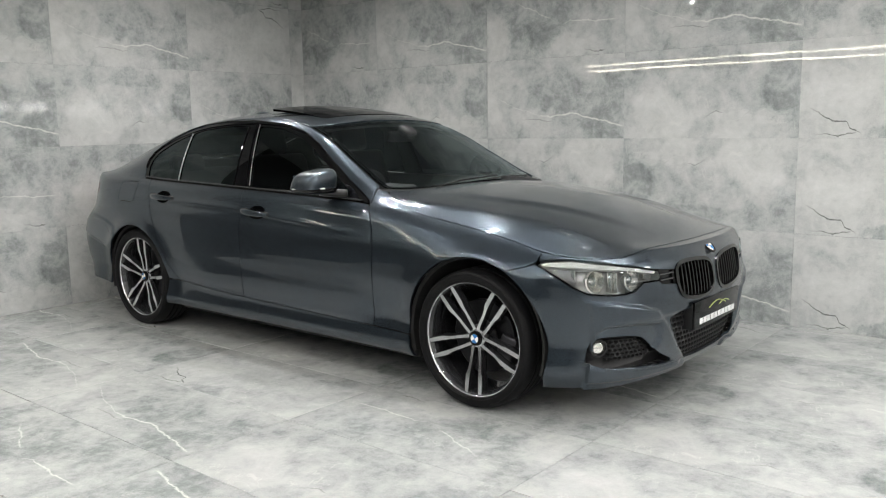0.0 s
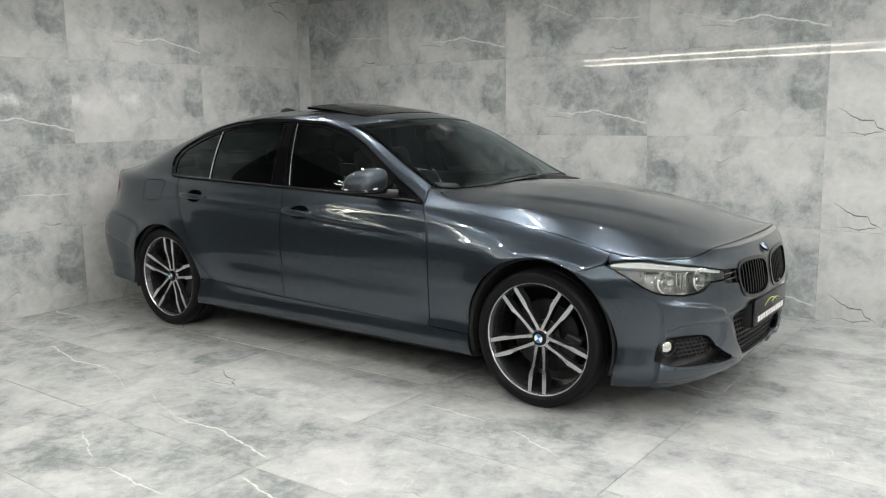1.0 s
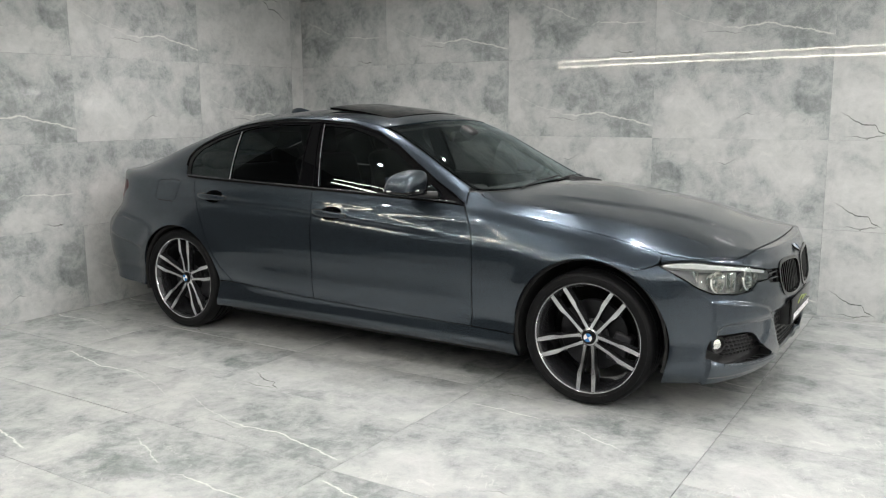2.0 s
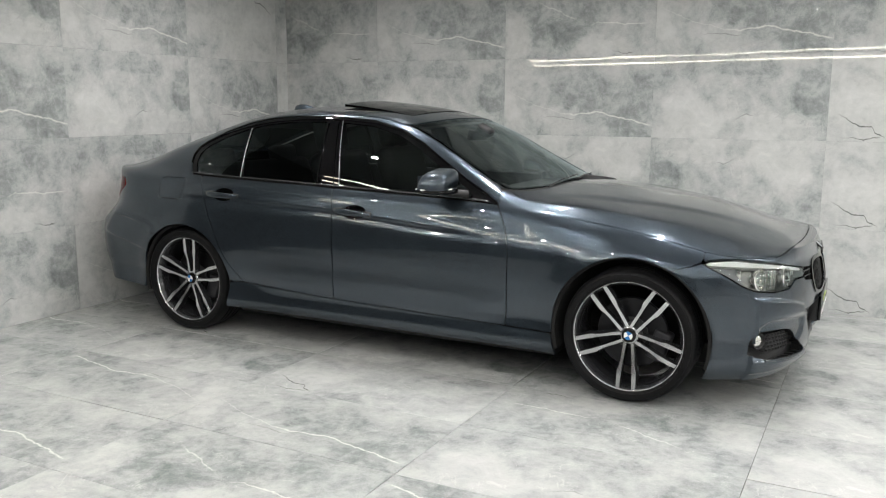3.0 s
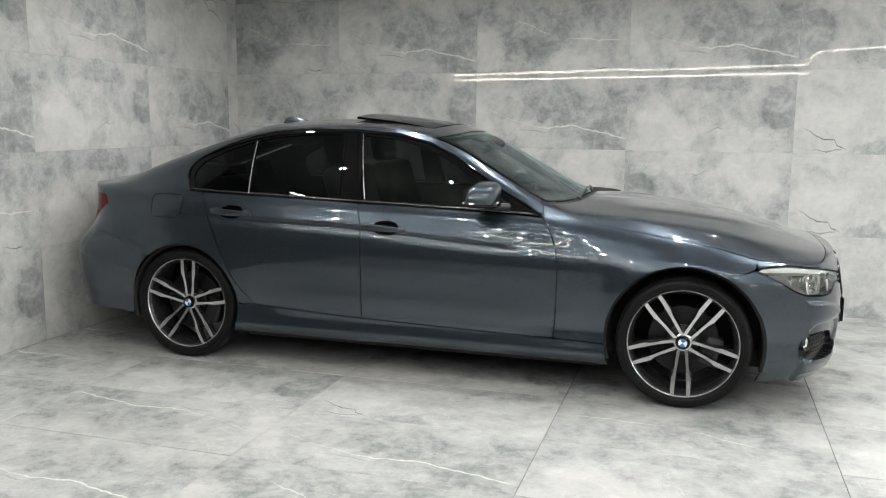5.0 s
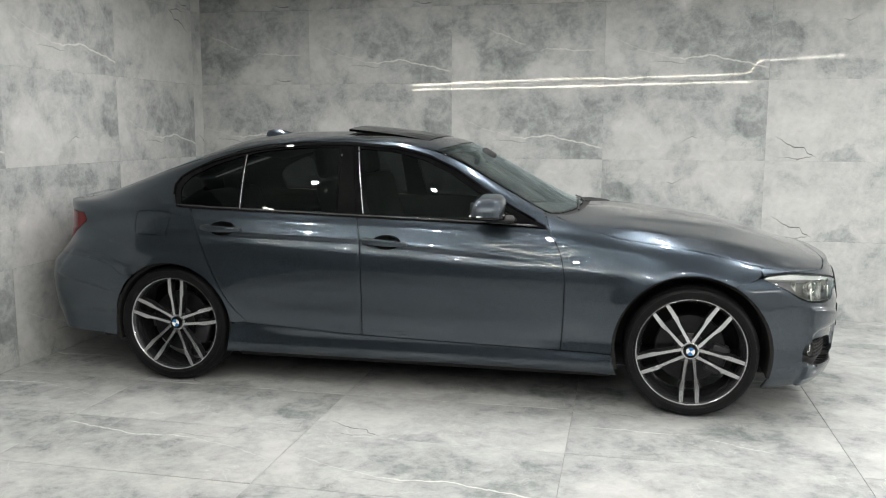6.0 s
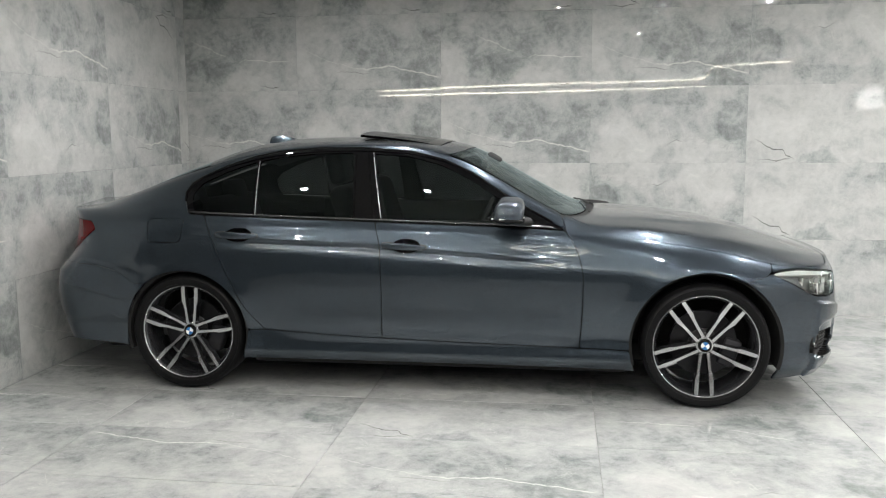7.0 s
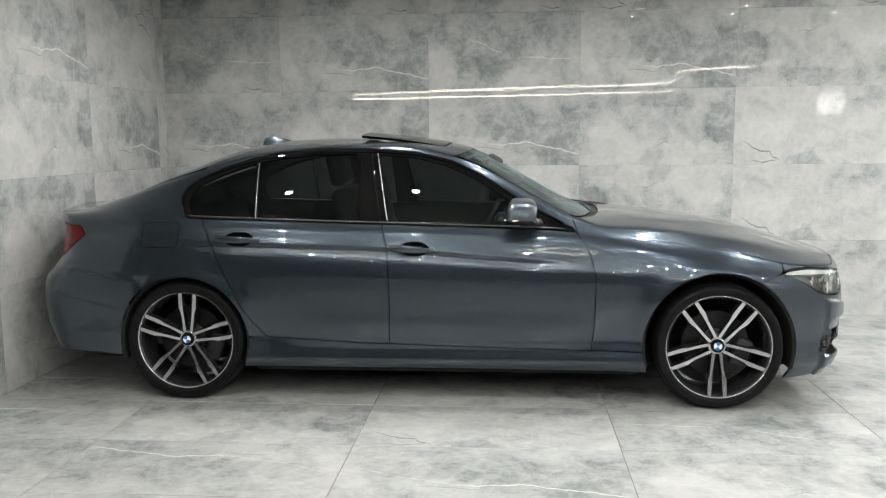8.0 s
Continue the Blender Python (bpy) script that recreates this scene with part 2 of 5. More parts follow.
WHITE_LENS = plain("white_light_guide", (0.80, 0.80, 0.78), 0.25, 0, 0.5, 0.04, 50)
LAMP_BOWL = plain("silver_reflector", (0.86, 0.85, 0.81), 0.09, 0.9, 0, 0.05, 40)
LAMP_AMBER = plain("dim_reflector", (0.50, 0.50, 0.485), 0.14, 0.55, 0, 0.15, 40)
RED_LENS = plain("red_tail_lens", (0.115, 0.0016, 0.003), 0.05, 0, 0.0, 0.15, 25, spec=0.25)
RED_BRIGHT = plain("bright_red_tail_lens", (0.21, 0.0015, 0.004), 0.05, 0, 0.0, 0.15, 25, spec=0.25)
BADGE_BLUE = plain("badge_blue", (0.03, 0.16, 0.42), 0.2, 0, 1.0, 0.05, 50)
BADGE_WHITE = plain("badge_white", (0.80, 0.80, 0.80), 0.2, 0, 1.0, 0.03, 50)
PLATE_WHITE = plain("plate_lettering_white", (0.78, 0.78, 0.78), 0.4, 0, 0, 0.05, 50)
PLATE_GREEN = plain("plate_emblem_green", (0.35, 0.42, 0.12), 0.4, 0, 0, 0.1, 50)
SIDE_GLASS = tinted_glass("dark_tinted_glass", (0.16, 0.172, 0.17), 0.004, 1.5)
SCREEN_GLASS = tinted_glass("windscreen_glass", (0.90, 0.94, 0.93), 0.004, 1.85)
LENS_GLASS = tinted_glass("clear_lens", (0.94, 0.95, 0.95), 0.02, 1.5)
SPOT_LIGHT = glow("downlight_glow", (1.0, 0.985, 0.965), SPOT_GLOW)
STRIP_LIGHT = glow("strip_glow", (1.0, 0.925, 0.74), STRIP_GLOW)
WINDOW_LIGHT = glow("bright_panel_glow", (1.0, 0.98, 0.95), WINDOW_GLOW)
PANEL_LIGHT = glow("panel_glow", (1.0, 0.98, 0.95), PANEL_GLOW)

# ---- helpers for building ----
def mesh_object(name, verts, faces, mat, parent=None, label="", smooth=40.0):
    me = bpy.data.meshes.new(name)
    me.from_pydata([tuple(v) for v in verts], [], [tuple(f) for f in faces])
    me.materials.append(mat)
    if smooth:
        me.shade_smooth()
        me.set_sharp_from_angle(angle=radians(smooth))
    else:
        me.shade_flat()
    ob = new(name, me)
    ob.parent = parent
    return tagged(ob, label)


def part(name, bm, mat, parent=None, label="", smooth=40.0):
    bmesh.ops.recalc_face_normals(bm, faces=bm.faces)
    me = bpy.data.meshes.new(name)
    bm.to_mesh(me)
    bm.free()
    me.materials.append(mat)
    if smooth:
        me.shade_smooth()
        me.set_sharp_from_angle(angle=radians(smooth))
    else:
        me.shade_flat()
    ob = new(name, me)
    ob.parent = parent
    return tagged(ob, label)


def add_box(bm, lo, hi, bevel=0.0, m=None):
    geo = bmesh.ops.create_cube(bm, size=1)["verts"]
    for v in geo:
        v.co = Vector([lo[i] + (hi[i] - lo[i]) * (v.co[i] + 0.5) for i in range(3)])
    if bevel:
        edges = list({e for v in geo for e in v.link_edges})
        res = bmesh.ops.bevel(bm, geom=edges, offset=bevel, segments=3, profile=0.5, affect="EDGES")
        geo = list({v for f in res["faces"] for v in f.verts} | {v for v in geo if v.is_valid})
    if m is not None:
        bmesh.ops.transform(bm, matrix=m, verts=geo)
    return geo


def box_bm(lo, hi, bevel=0.0):
    bm = bmesh.new()
    add_box(bm, lo, hi, bevel)
    return bm


def tube(points, r, sides=10, closed=False):
    """Verts and faces of a round tube along the points."""
    pts = [Vector(p) for p in points]
    verts, faces, n = [], [], len(pts)
    up = Vector((0.013, 0.021, 1))
    for i, p in enumerate(pts):
        a, b = pts[i - 1] if (i or closed) else p, pts[(i + 1) % n] if (i < n - 1 or closed) else p
        d = (b - a).normalized()
        e1 = d.cross(up).normalized()
        e2 = d.cross(e1)
        for k in range(sides):
            w = 2 * math.pi * k / sides
            verts.append(p + r * (math.cos(w) * e1 + math.sin(w) * e2))
    for i in range(n if closed else n - 1):
        j = (i + 1) % n
        for k in range(sides):
            l = (k + 1) % sides
            faces.append((i * sides + k, i * sides + l, j * sides + l, j * sides + k))
    if not closed:
        faces += [tuple(range(sides))[::-1], tuple((n - 1) * sides + k for k in range(sides))]
    return verts, faces


def lathe(profile, steps=72, axis="y"):
    """Verts and faces of a turned body; profile: (radius, along)."""
    verts, faces, n = [], [], len(profile)
    for i in range(steps):
        w = 2 * math.pi * i / steps
        for r, a in profile:
            verts.append((r * math.cos(w), a, r * math.sin(w)) if axis == "y" else (r * math.cos(w), r * math.sin(w), a))
    for i in range(steps):
        j = (i + 1) % steps
        for k in range(n - 1):
            faces.append((i * n + k, i * n + k + 1, j * n + k + 1, j * n + k))
    return verts, faces


# ---- the room ----
def slab(name, lo, hi, mat, label):
    ob = part(name, box_bm(lo, hi), mat, None, label, 0)
    return tagged(ob, label, name.split("_")[0], kind="structure")


T = 0.012
floor = slab("floor", (LEFT_X - 0.2, FRONT_Y - 0.2, -0.15), (RIGHT_X + 0.2, BACK_Y + 0.2, -T), GROUT, "polished grey marble tiled showroom floor")
wall_back = slab("wall_back", (LEFT_X - 0.2, BACK_Y + T, -T), (RIGHT_X + 0.2, BACK_Y + 0.2, CEIL_Z), GROUT, "wall clad in polished grey marble tiles")
wall_left = slab("wall_left", (LEFT_X - 0.2, TILE_END, -T), (LEFT_X - T, BACK_Y + T, CEIL_Z), GROUT, "wall clad in polished grey marble tiles")
wall_side = slab("wall_side", (LEFT_X - 0.2, FRONT_Y, -T), (LEFT_X - T, TILE_END, CEIL_Z), WALL_PAINT, "plain dark grey showroom wall")
# unseen right wall, made pale to bounce light onto the car's front
wall_right = slab("wall_right", (RIGHT_X, FRONT_Y, -T), (RIGHT_X + 0.2, BACK_Y + T, CEIL_Z), PALE_PAINT, "plain pale wall, unseen, added for bounce light")
wall_front = slab("wall_front", (LEFT_X - 0.2, FRONT_Y - 0.2, -T), (RIGHT_X + 0.2, FRONT_Y, CEIL_Z), WALL_PAINT, "plain dark grey showroom wall")
ceiling = slab("ceiling", (LEFT_X - 0.2, FRONT_Y - 0.2, CEIL_Z), (RIGHT_X + 0.2, BACK_Y + 0.2, CEIL_Z + 0.15), CEILING, "plain grey showroom ceiling")


def downlight(x, y, r=0.028):
    """Recessed round ceiling light: thin white ring round a glowing disc."""
    base = new("downlight", None)
    base.location = (x, y, CEIL_Z)
    tagged(base, "small recessed round ceiling spotlight, switched on", "ceiling light", "ceiling spotlights")
    v, f = lathe([(r + 0.001, -0.001), (r + 0.001, -0.006), (r + 0.007, -0.009), (r + 0.017, -0.006), (r + 0.019, 0.0)], 28, "z")
    mesh_object("ring", v, f, WHITE_LENS, base)
    n = 24
    mesh_object("lens", [(r * math.cos(2 * math.pi * k / n), r * math.sin(2 * math.pi * k / n), -0.004) for k in range(n)], [tuple(range(n))[::-1]], SPOT_LIGHT, base, "glowing frosted lens")
    if r < 0.02:
        return base
    beam = bpy.data.lights.new("beam", "SPOT")
    beam.energy, beam.color = SPOT_WATTS * (r / 0.028) ** 2, (1.0, 0.985, 0.965)
    beam.shadow_soft_size, beam.spot_size, beam.spot_blend = r, radians(145), 1.0
    lamp = new("beam", beam)
    lamp.parent, lamp.location = base, (0, 0, -0.036)
    return base


# the last column, x = 5.9, is added to brighten the front of the car
SPOTS_X = [0.03, 1.07, 2.01, 2.98, 3.95, 4.93, 5.9]
SPOTS_Y = [0.85, 0.34, -1.5, -2.9, -4.2, -5.6, -7.0]
first = downlight(SPOTS_X[0], SPOTS_Y[0])
for i, x in enumerate(SPOTS_X):
    for j, y in enumerate(SPOTS_Y):
        if i or j:
            copy_thing(first, pose(x, y, CEIL_Z))

# unseen row added for dots of light on the hood and a brighter upper wall
small = downlight(0.55, 1.8, 0.011)
for x in (1.55, 2.5, 3.45, 4.4):
    copy_thing(small, pose(x, 1.8, CEIL_Z))

# slanting strip light: two slim glowing tubes hung on wires, the upper one stepping up near its end
strip = new("strip_light", None)
strip.location = (-0.22, -1.45, 1.95)
tagged(strip, "slim hanging twin-tube warm strip light with a step", "strip light")
RUNS = (((-0.22, -1.45, 1.972), (2.0, -2.72, 2.09), (4.12, -4.08, 2.225), (4.22, -4.15, 2.25), (4.26, -4.18, 2.33), (4.31, -4.22, 2.41), (4.42, -4.30, 2.435), (5.54, -4.42, 2.505)),
        ((-0.22, -1.45, 1.912), (2.0, -2.72, 2.005), (4.22, -4.15, 2.115)))
for run in RUNS:
    pts = []
    for a, b in zip(run, run[1:]):
        n = max(1, int((Vector(b) - Vector(a)).length / 0.4))
        pts += [Vector(a).lerp(Vector(b), k / n) for k in range(n)]
    v, f = tube([p - strip.location for p in pts + [Vector(run[-1])]], 0.0055, 10)
    mesh_object("tube", v, f, STRIP_LIGHT, strip, "thin warm glowing tube")
for x, y, z in ((0.0, -1.576, 1.921), (2.0, -2.72, 2.005), (4.05, -4.04, 2.106), (5.1, -4.398, 2.478)):
    v, f = tube([Vector((x, y, z)) - strip.location, Vector((x, y, CEIL_Z)) - strip.location], 0.0015, 6)
    mesh_object("wire", v, f, STEEL, strip)
for y, z, w, h in ((-4.27, 1.92, 1.02, 0.28), (-0.71, 1.66, 0.36, 0.17), (0.35, 1.66, 0.36, 0.17), (1.43, 1.66, 0.42, 0.17), (1.98, 1.66, 0.30, 0.17)):
    sign = part("light_panel", box_bm((RIGHT_X - 0.03, y - w / 2, z - h / 2), (RIGHT_X - 0.002, y + w / 2, z + h / 2), 0.004), WINDOW_LIGHT if h < 0.2 else PANEL_LIGHT, None, "small lit white panel on the wall")
    tagged(sign, category="light panel", group="lit wall panels")


def tile_mesh(name, lo, hi, mats, bevel):
    """One bevelled tile between two corners, for each printed face."""
    made = []
    for mat in mats:
        bm = bmesh.new()
        geo = bmesh.ops.create_cube(bm, size=1)["verts"]
        for v in geo:
            v.co = Vector([lo[i] + (hi[i] - lo[i]) * (v.co[i] + 0.5) for i in range(3)])
        bmesh.ops.bevel(bm, geom=list(bm.edges), offset=bevel, segments=1, affect="EDGES")
        me = bpy.data.meshes.new(name)
        bm.to_mesh(me)
        bm.free()
        me.materials.append(mat)
        made.append(me)
    return made


def tile_run(parent, axis, turn, us, vs, mats, place, faces, cut_left=0.0, gap=0.0003, bevel=0.0004):
    """Tiles on the joints us and vs; place(u, v) gives the corner; faces gives the printed face and whether it is laid upside down.
    cut_left: how much the first column has lost of its left end."""
    cache = {}
    for i in range(len(us) - 1):
        for j in range(len(vs) - 1):
            du, dv = us[i + 1] - us[i] - 2 * gap, vs[j + 1] - vs[j] - 2 * gap
            lost = cut_left if i == 0 else 0.0
            key = (round(du, 4), round(dv, 4), lost)
            if key not in cache:
                cache[key] = tile_mesh("tile", Vector(axis(lost, 0)) * Vector([0 if k == turn else 1 for k in range(3)]), axis(du + lost, dv), mats, bevel)
            kind, turned = faces(i, j)
            ob = new("tile", cache[key][kind])
            u, v = us[i] + gap - lost, vs[j] + gap
            ob.location = place(u + du + lost * 2, v + dv) if turned else place(u, v)
            ob.rotation_euler = [random.uniform(-0.0012, 0.0012) + (math.pi if turned and k == turn else 0.0) for k in range(3)]
            ob.parent = parent


rise = [0.5925 * k for k in range(5)] + [CEIL_Z - 0.002]
back_x = [LEFT_X] + [-0.092 + 1.189 * k for k in range(6)] + [RIGHT_X]
left_y = [TILE_END, 0.02, 1.165, 2.262, BACK_Y]
# printed face of each tile, column by column from the floor up; a capital: laid upside down
PRINT = {"v": 0, "c": 1, "k": 2, "s": 3}
BACK_PLAN = ("v c v s s", "c v c v s", "v C v s s", "v C c v k", "k k k C s", "s S s k v", "c k v k s")
LEFT_PLAN = ("c s v c v", "v c c v C", "c v v K s", "c c k c c")


def plan(columns):
    return lambda i, j: (PRINT[columns[i].split()[j].lower()], columns[i].split()[j].isupper())


# ---- car surface: one skin from which every panel is cut (half car, y outwards, rear axle at x = 0) ----
def cubic(*pts):
    """Natural cubic curve through (x, value) points; straight on beyond the ends."""
    px, py = np.array([p[0] for p in pts], float), np.array([p[1] for p in pts], float)
    n, h = len(px), np.diff(px)
    a, b = np.eye(n), np.zeros(n)
    for i in range(1, n - 1):
        a[i, i - 1:i + 2] = h[i - 1], 2 * (h[i - 1] + h[i]), h[i]
        b[i] = 6 * ((py[i + 1] - py[i]) / h[i] - (py[i] - py[i - 1]) / h[i - 1])
    m = np.linalg.solve(a, b)

    def value(x):
        x = np.asarray(x, float)
        i = np.clip(np.searchsorted(px, x) - 1, 0, n - 2)
        q = np.clip(x, px[0], px[-1])
        u, w = px[i + 1] - q, q - px[i]
        y = (m[i] * u ** 3 + m[i + 1] * w ** 3) / (6 * h[i]) + (py[i] / h[i] - m[i] * h[i] / 6) * u + (py[i + 1] / h[i] - m[i + 1] * h[i] / 6) * w
        s0 = (py[1] - py[0]) / h[0] - h[0] * (2 * m[0] + m[1]) / 6
        s1 = (py[-1] - py[-2]) / h[-1] + h[-1] * (m[-2] + 2 * m[-1]) / 6
        return y + np.minimum(x - px[0], 0) * s0 + np.maximum(x - px[-1], 0) * s1
    return value


def flow(*pts):
    """Monotone curve through (x, value) points, level beyond the ends: no overshoot."""
    px, py = np.array([p[0] for p in pts], float), np.array([p[1] for p in pts], float)
    h, d = np.diff(px), np.diff(py) / np.diff(px)
    s = np.zeros(len(px))
    for i in range(1, len(px) - 1):
        if d[i - 1] * d[i] > 0:
            a, b = 2 * h[i] + h[i - 1], h[i] + 2 * h[i - 1]
            s[i] = (a + b) / (a / d[i - 1] + b / d[i])
    s[0], s[-1] = d[0], d[-1]

    def value(x):
        q = np.clip(np.asarray(x, float), px[0], px[-1])
        i = np.clip(np.searchsorted(px, q) - 1, 0, len(px) - 2)
        t = (q - px[i]) / h[i]
        return ((1 + 2 * t) * (1 - t) ** 2 * py[i] + t * (1 - t) ** 2 * h[i] * s[i]
                + t * t * (3 - 2 * t) * py[i + 1] + t * t * (t - 1) * h[i] * s[i + 1])
    return value


HUB_Z, AXLE = 0.325, 2.81
ARCH_R, ARCH_F = 0.352, 0.384
width_plan = cubic((-1.0, 0.835), (-0.6, 0.868), (-0.2, 0.893), (0.3, 0.893), (1.1, 0.884), (1.9, 0.884), (2.5, 0.894), (2.9, 0.893), (3.2, 0.868), (3.6, 0.79))
side_inset = flow((0.15, -0.06), (0.185, -0.030), (0.205, -0.017), (0.235, -0.0095), (0.255, -0.0115), (0.285, -0.019), (0.305, -0.0235), (0.35, -0.031), (0.40, -0.021), (0.47, -0.009), (0.57, 0.0),
                  (0.66, -0.0012), (0.712, -0.0042), (0.75, -0.0095), (0.785, -0.0175), (0.815, -0.0262), (0.84, -0.0348), (0.86, -0.0430), (0.905, -0.063), (0.94, -0.094), (0.965, -0.128), (1.05, -0.2))
edge_z = cubic((-1.0, 0.995), (-0.6, 1.0), (-0.3, 1.0), (0.0, 0.985), (0.5, 0.966), (1.1, 0.948), (1.7, 0.930), (2.05, 0.915), (2.25, 0.898), (2.45, 0.872), (2.7, 0.838), (2.95, 0.795), (3.15, 0.748), (3.3, 0.733), (3.6, 0.736))
floor_z = flow((-1.05, 0.27), (-0.34, 0.25), (0.3, 0.192), (2.4, 0.186), (2.9, 0.158), (3.2, 0.150), (3.4, 0.165), (3.6, 0.185))
nose_x = flow((0.15, 3.52), (0.2, 3.55), (0.28, 3.577), (0.40, 3.588), (0.445, 3.592), (0.47, 3.602), (0.52, 3.602), (0.60, 3.592), (0.68, 3.575), (0.74, 3.545), (0.80, 3.50))
tail_x = flow((0.2, -0.90), (0.30, -0.95), (0.42, -0.99), (0.56, -1.0), (0.64, -0.99), (0.70, -0.955), (0.80, -0.93), (0.92, -0.925), (1.0, -0.945))
tail_bow = flow((0.5, 0.125), (0.66, 0.13), (0.80, 0.19), (1.0, 0.20))
rail_y = cubic((-1.0, 0.52), (-0.7, 0.60), (-0.45, 0.645), (-0.2, 0.65), (0.1, 0.64), (0.45, 0.618), (0.8, 0.604), (1.1, 0.602), (1.35, 0.61), (1.6, 0.638), (1.85, 0.678), (2.05, 0.708), (2.2, 0.715), (2.5, 0.70), (2.9, 0.655), (3.2, 0.59), (3.6, 0.42))
rail_z = cubic((-1.0, 1.0), (-0.72, 1.008), (-0.5, 1.05), (-0.25, 1.135), (0.0, 1.215), (0.25, 1.285), (0.5, 1.332), (0.75, 1.353), (1.0, 1.358), (1.22, 1.345), (1.42, 1.305), (1.6, 1.235), (1.8, 1.125), (1.95, 1.042), (2.08, 0.976), (2.2, 0.94), (2.45, 0.918), (2.75, 0.884), (3.0, 0.845), (3.2, 0.80), (3.4, 0.762), (3.6, 0.742))
crown_z = cubic((-1.0, 1.012), (-0.88, 1.01), (-0.7, 1.02), (-0.56, 1.058), (-0.4, 1.13), (-0.2, 1.218), (0.0, 1.293), (0.17, 1.350), (0.35, 1.384), (0.58, 1.400), (0.87, 1.404), (1.15, 1.397), (1.36, 1.378), (1.5, 1.347), (1.62, 1.297), (1.76, 1.217), (1.92, 1.127), (2.08, 1.04), (2.2, 0.992), (2.32, 0.982), (2.6, 0.953), (2.9, 0.913), (3.12, 0.866), (3.3, 0.815), (3.44, 0.772), (3.54, 0.744), (3.6, 0.738))


door_kick = flow((0.26, 0.0), (0.29, 0.004), (0.315, 0.0155), (0.33, 0.027), (0.36, 0.034), (0.40, 0.0265), (0.43, 0.020), (0.47, 0.008), (0.50, 0.0015), (0.535, -0.0025), (0.565, -0.0025), (0.60, 0.0))


plain_inset = flow((0.57, 0.0), (0.66, -0.001), (0.712, -0.0035), (0.74, -0.0075), (0.77, -0.0165), (0.80, -0.0275), (0.83, -0.0362), (0.86, -0.0432), (0.905, -0.063))


# the swage line through the door handles: a sharp edge with the surface tucked in below it
swage = flow((0.770, 0.0), (0.790, -0.0022), (0.806, -0.0052), (0.811, -0.0052), (0.834, 0.0046), (0.838, 0.0046), (0.850, 0.0018), (0.868, 0.0))


def half_width(x, z):
    """Half width of the lower body at (x, z), rounded into the nose and the tail."""
    zeta = z + 0.028 * (x - 1.15) * np.clip((z - 0.55) / 0.15, 0, 1)
    side = width_plan(x) + side_inset(zeta)
    fade = np.clip((x - 1.45) / 0.75, 0, 1)
    fade = fade * fade * (3 - 2 * fade) * ((zeta > 0.58) & (zeta < 0.90))
    side = side + fade * (plain_inset(zeta) - side_inset(zeta))
    tuck = np.clip((x + 0.15) / 0.5, 0, 1) * np.clip((2.15 - x) / 0.6, 0, 1)
    side = side + swage(zeta + 0.045 * np.maximum(x - 1.0, 0)) * tuck * tuck * (3 - 2 * tuck)
    part_way = np.clip((x - 0.38) / 0.45, 0, 1) * np.clip((2.28 - x) / 0.32, 0, 1)
    side = side + 0.55 * door_kick(z) * part_way * part_way * (3 - 2 * part_way)
    lead = np.clip((x - 1.95) / 0.70, 0, 1)
    near = np.clip(1 - (edge_z(x) - z) / 0.13, 0, 1)
    side = side - 0.055 * near ** 2.2 * lead * lead * (3 - 2 * lead)
    for cx, r in ((0.0, ARCH_R), (AXLE, ARCH_F)):
        d = np.hypot(x - cx, (z - HUB_Z)) - r
        side = side + 0.016 * np.exp(-(np.maximum(d, 0) / 0.055) ** 2) * np.clip((0.93 - z) / 0.2, 0, 1)
    front = 0.62 * np.maximum((nose_x(z) - x) / 0.095, 1e-9) ** (1 / 2.6)
    rear = 0.7 * np.maximum((x - tail_x(z)) / tail_bow(z), 1e-9) ** (1 / 2.0)
    p = 9.0
    return (np.abs(side) ** -p + front ** -p + rear ** -p) ** (-1 / p)


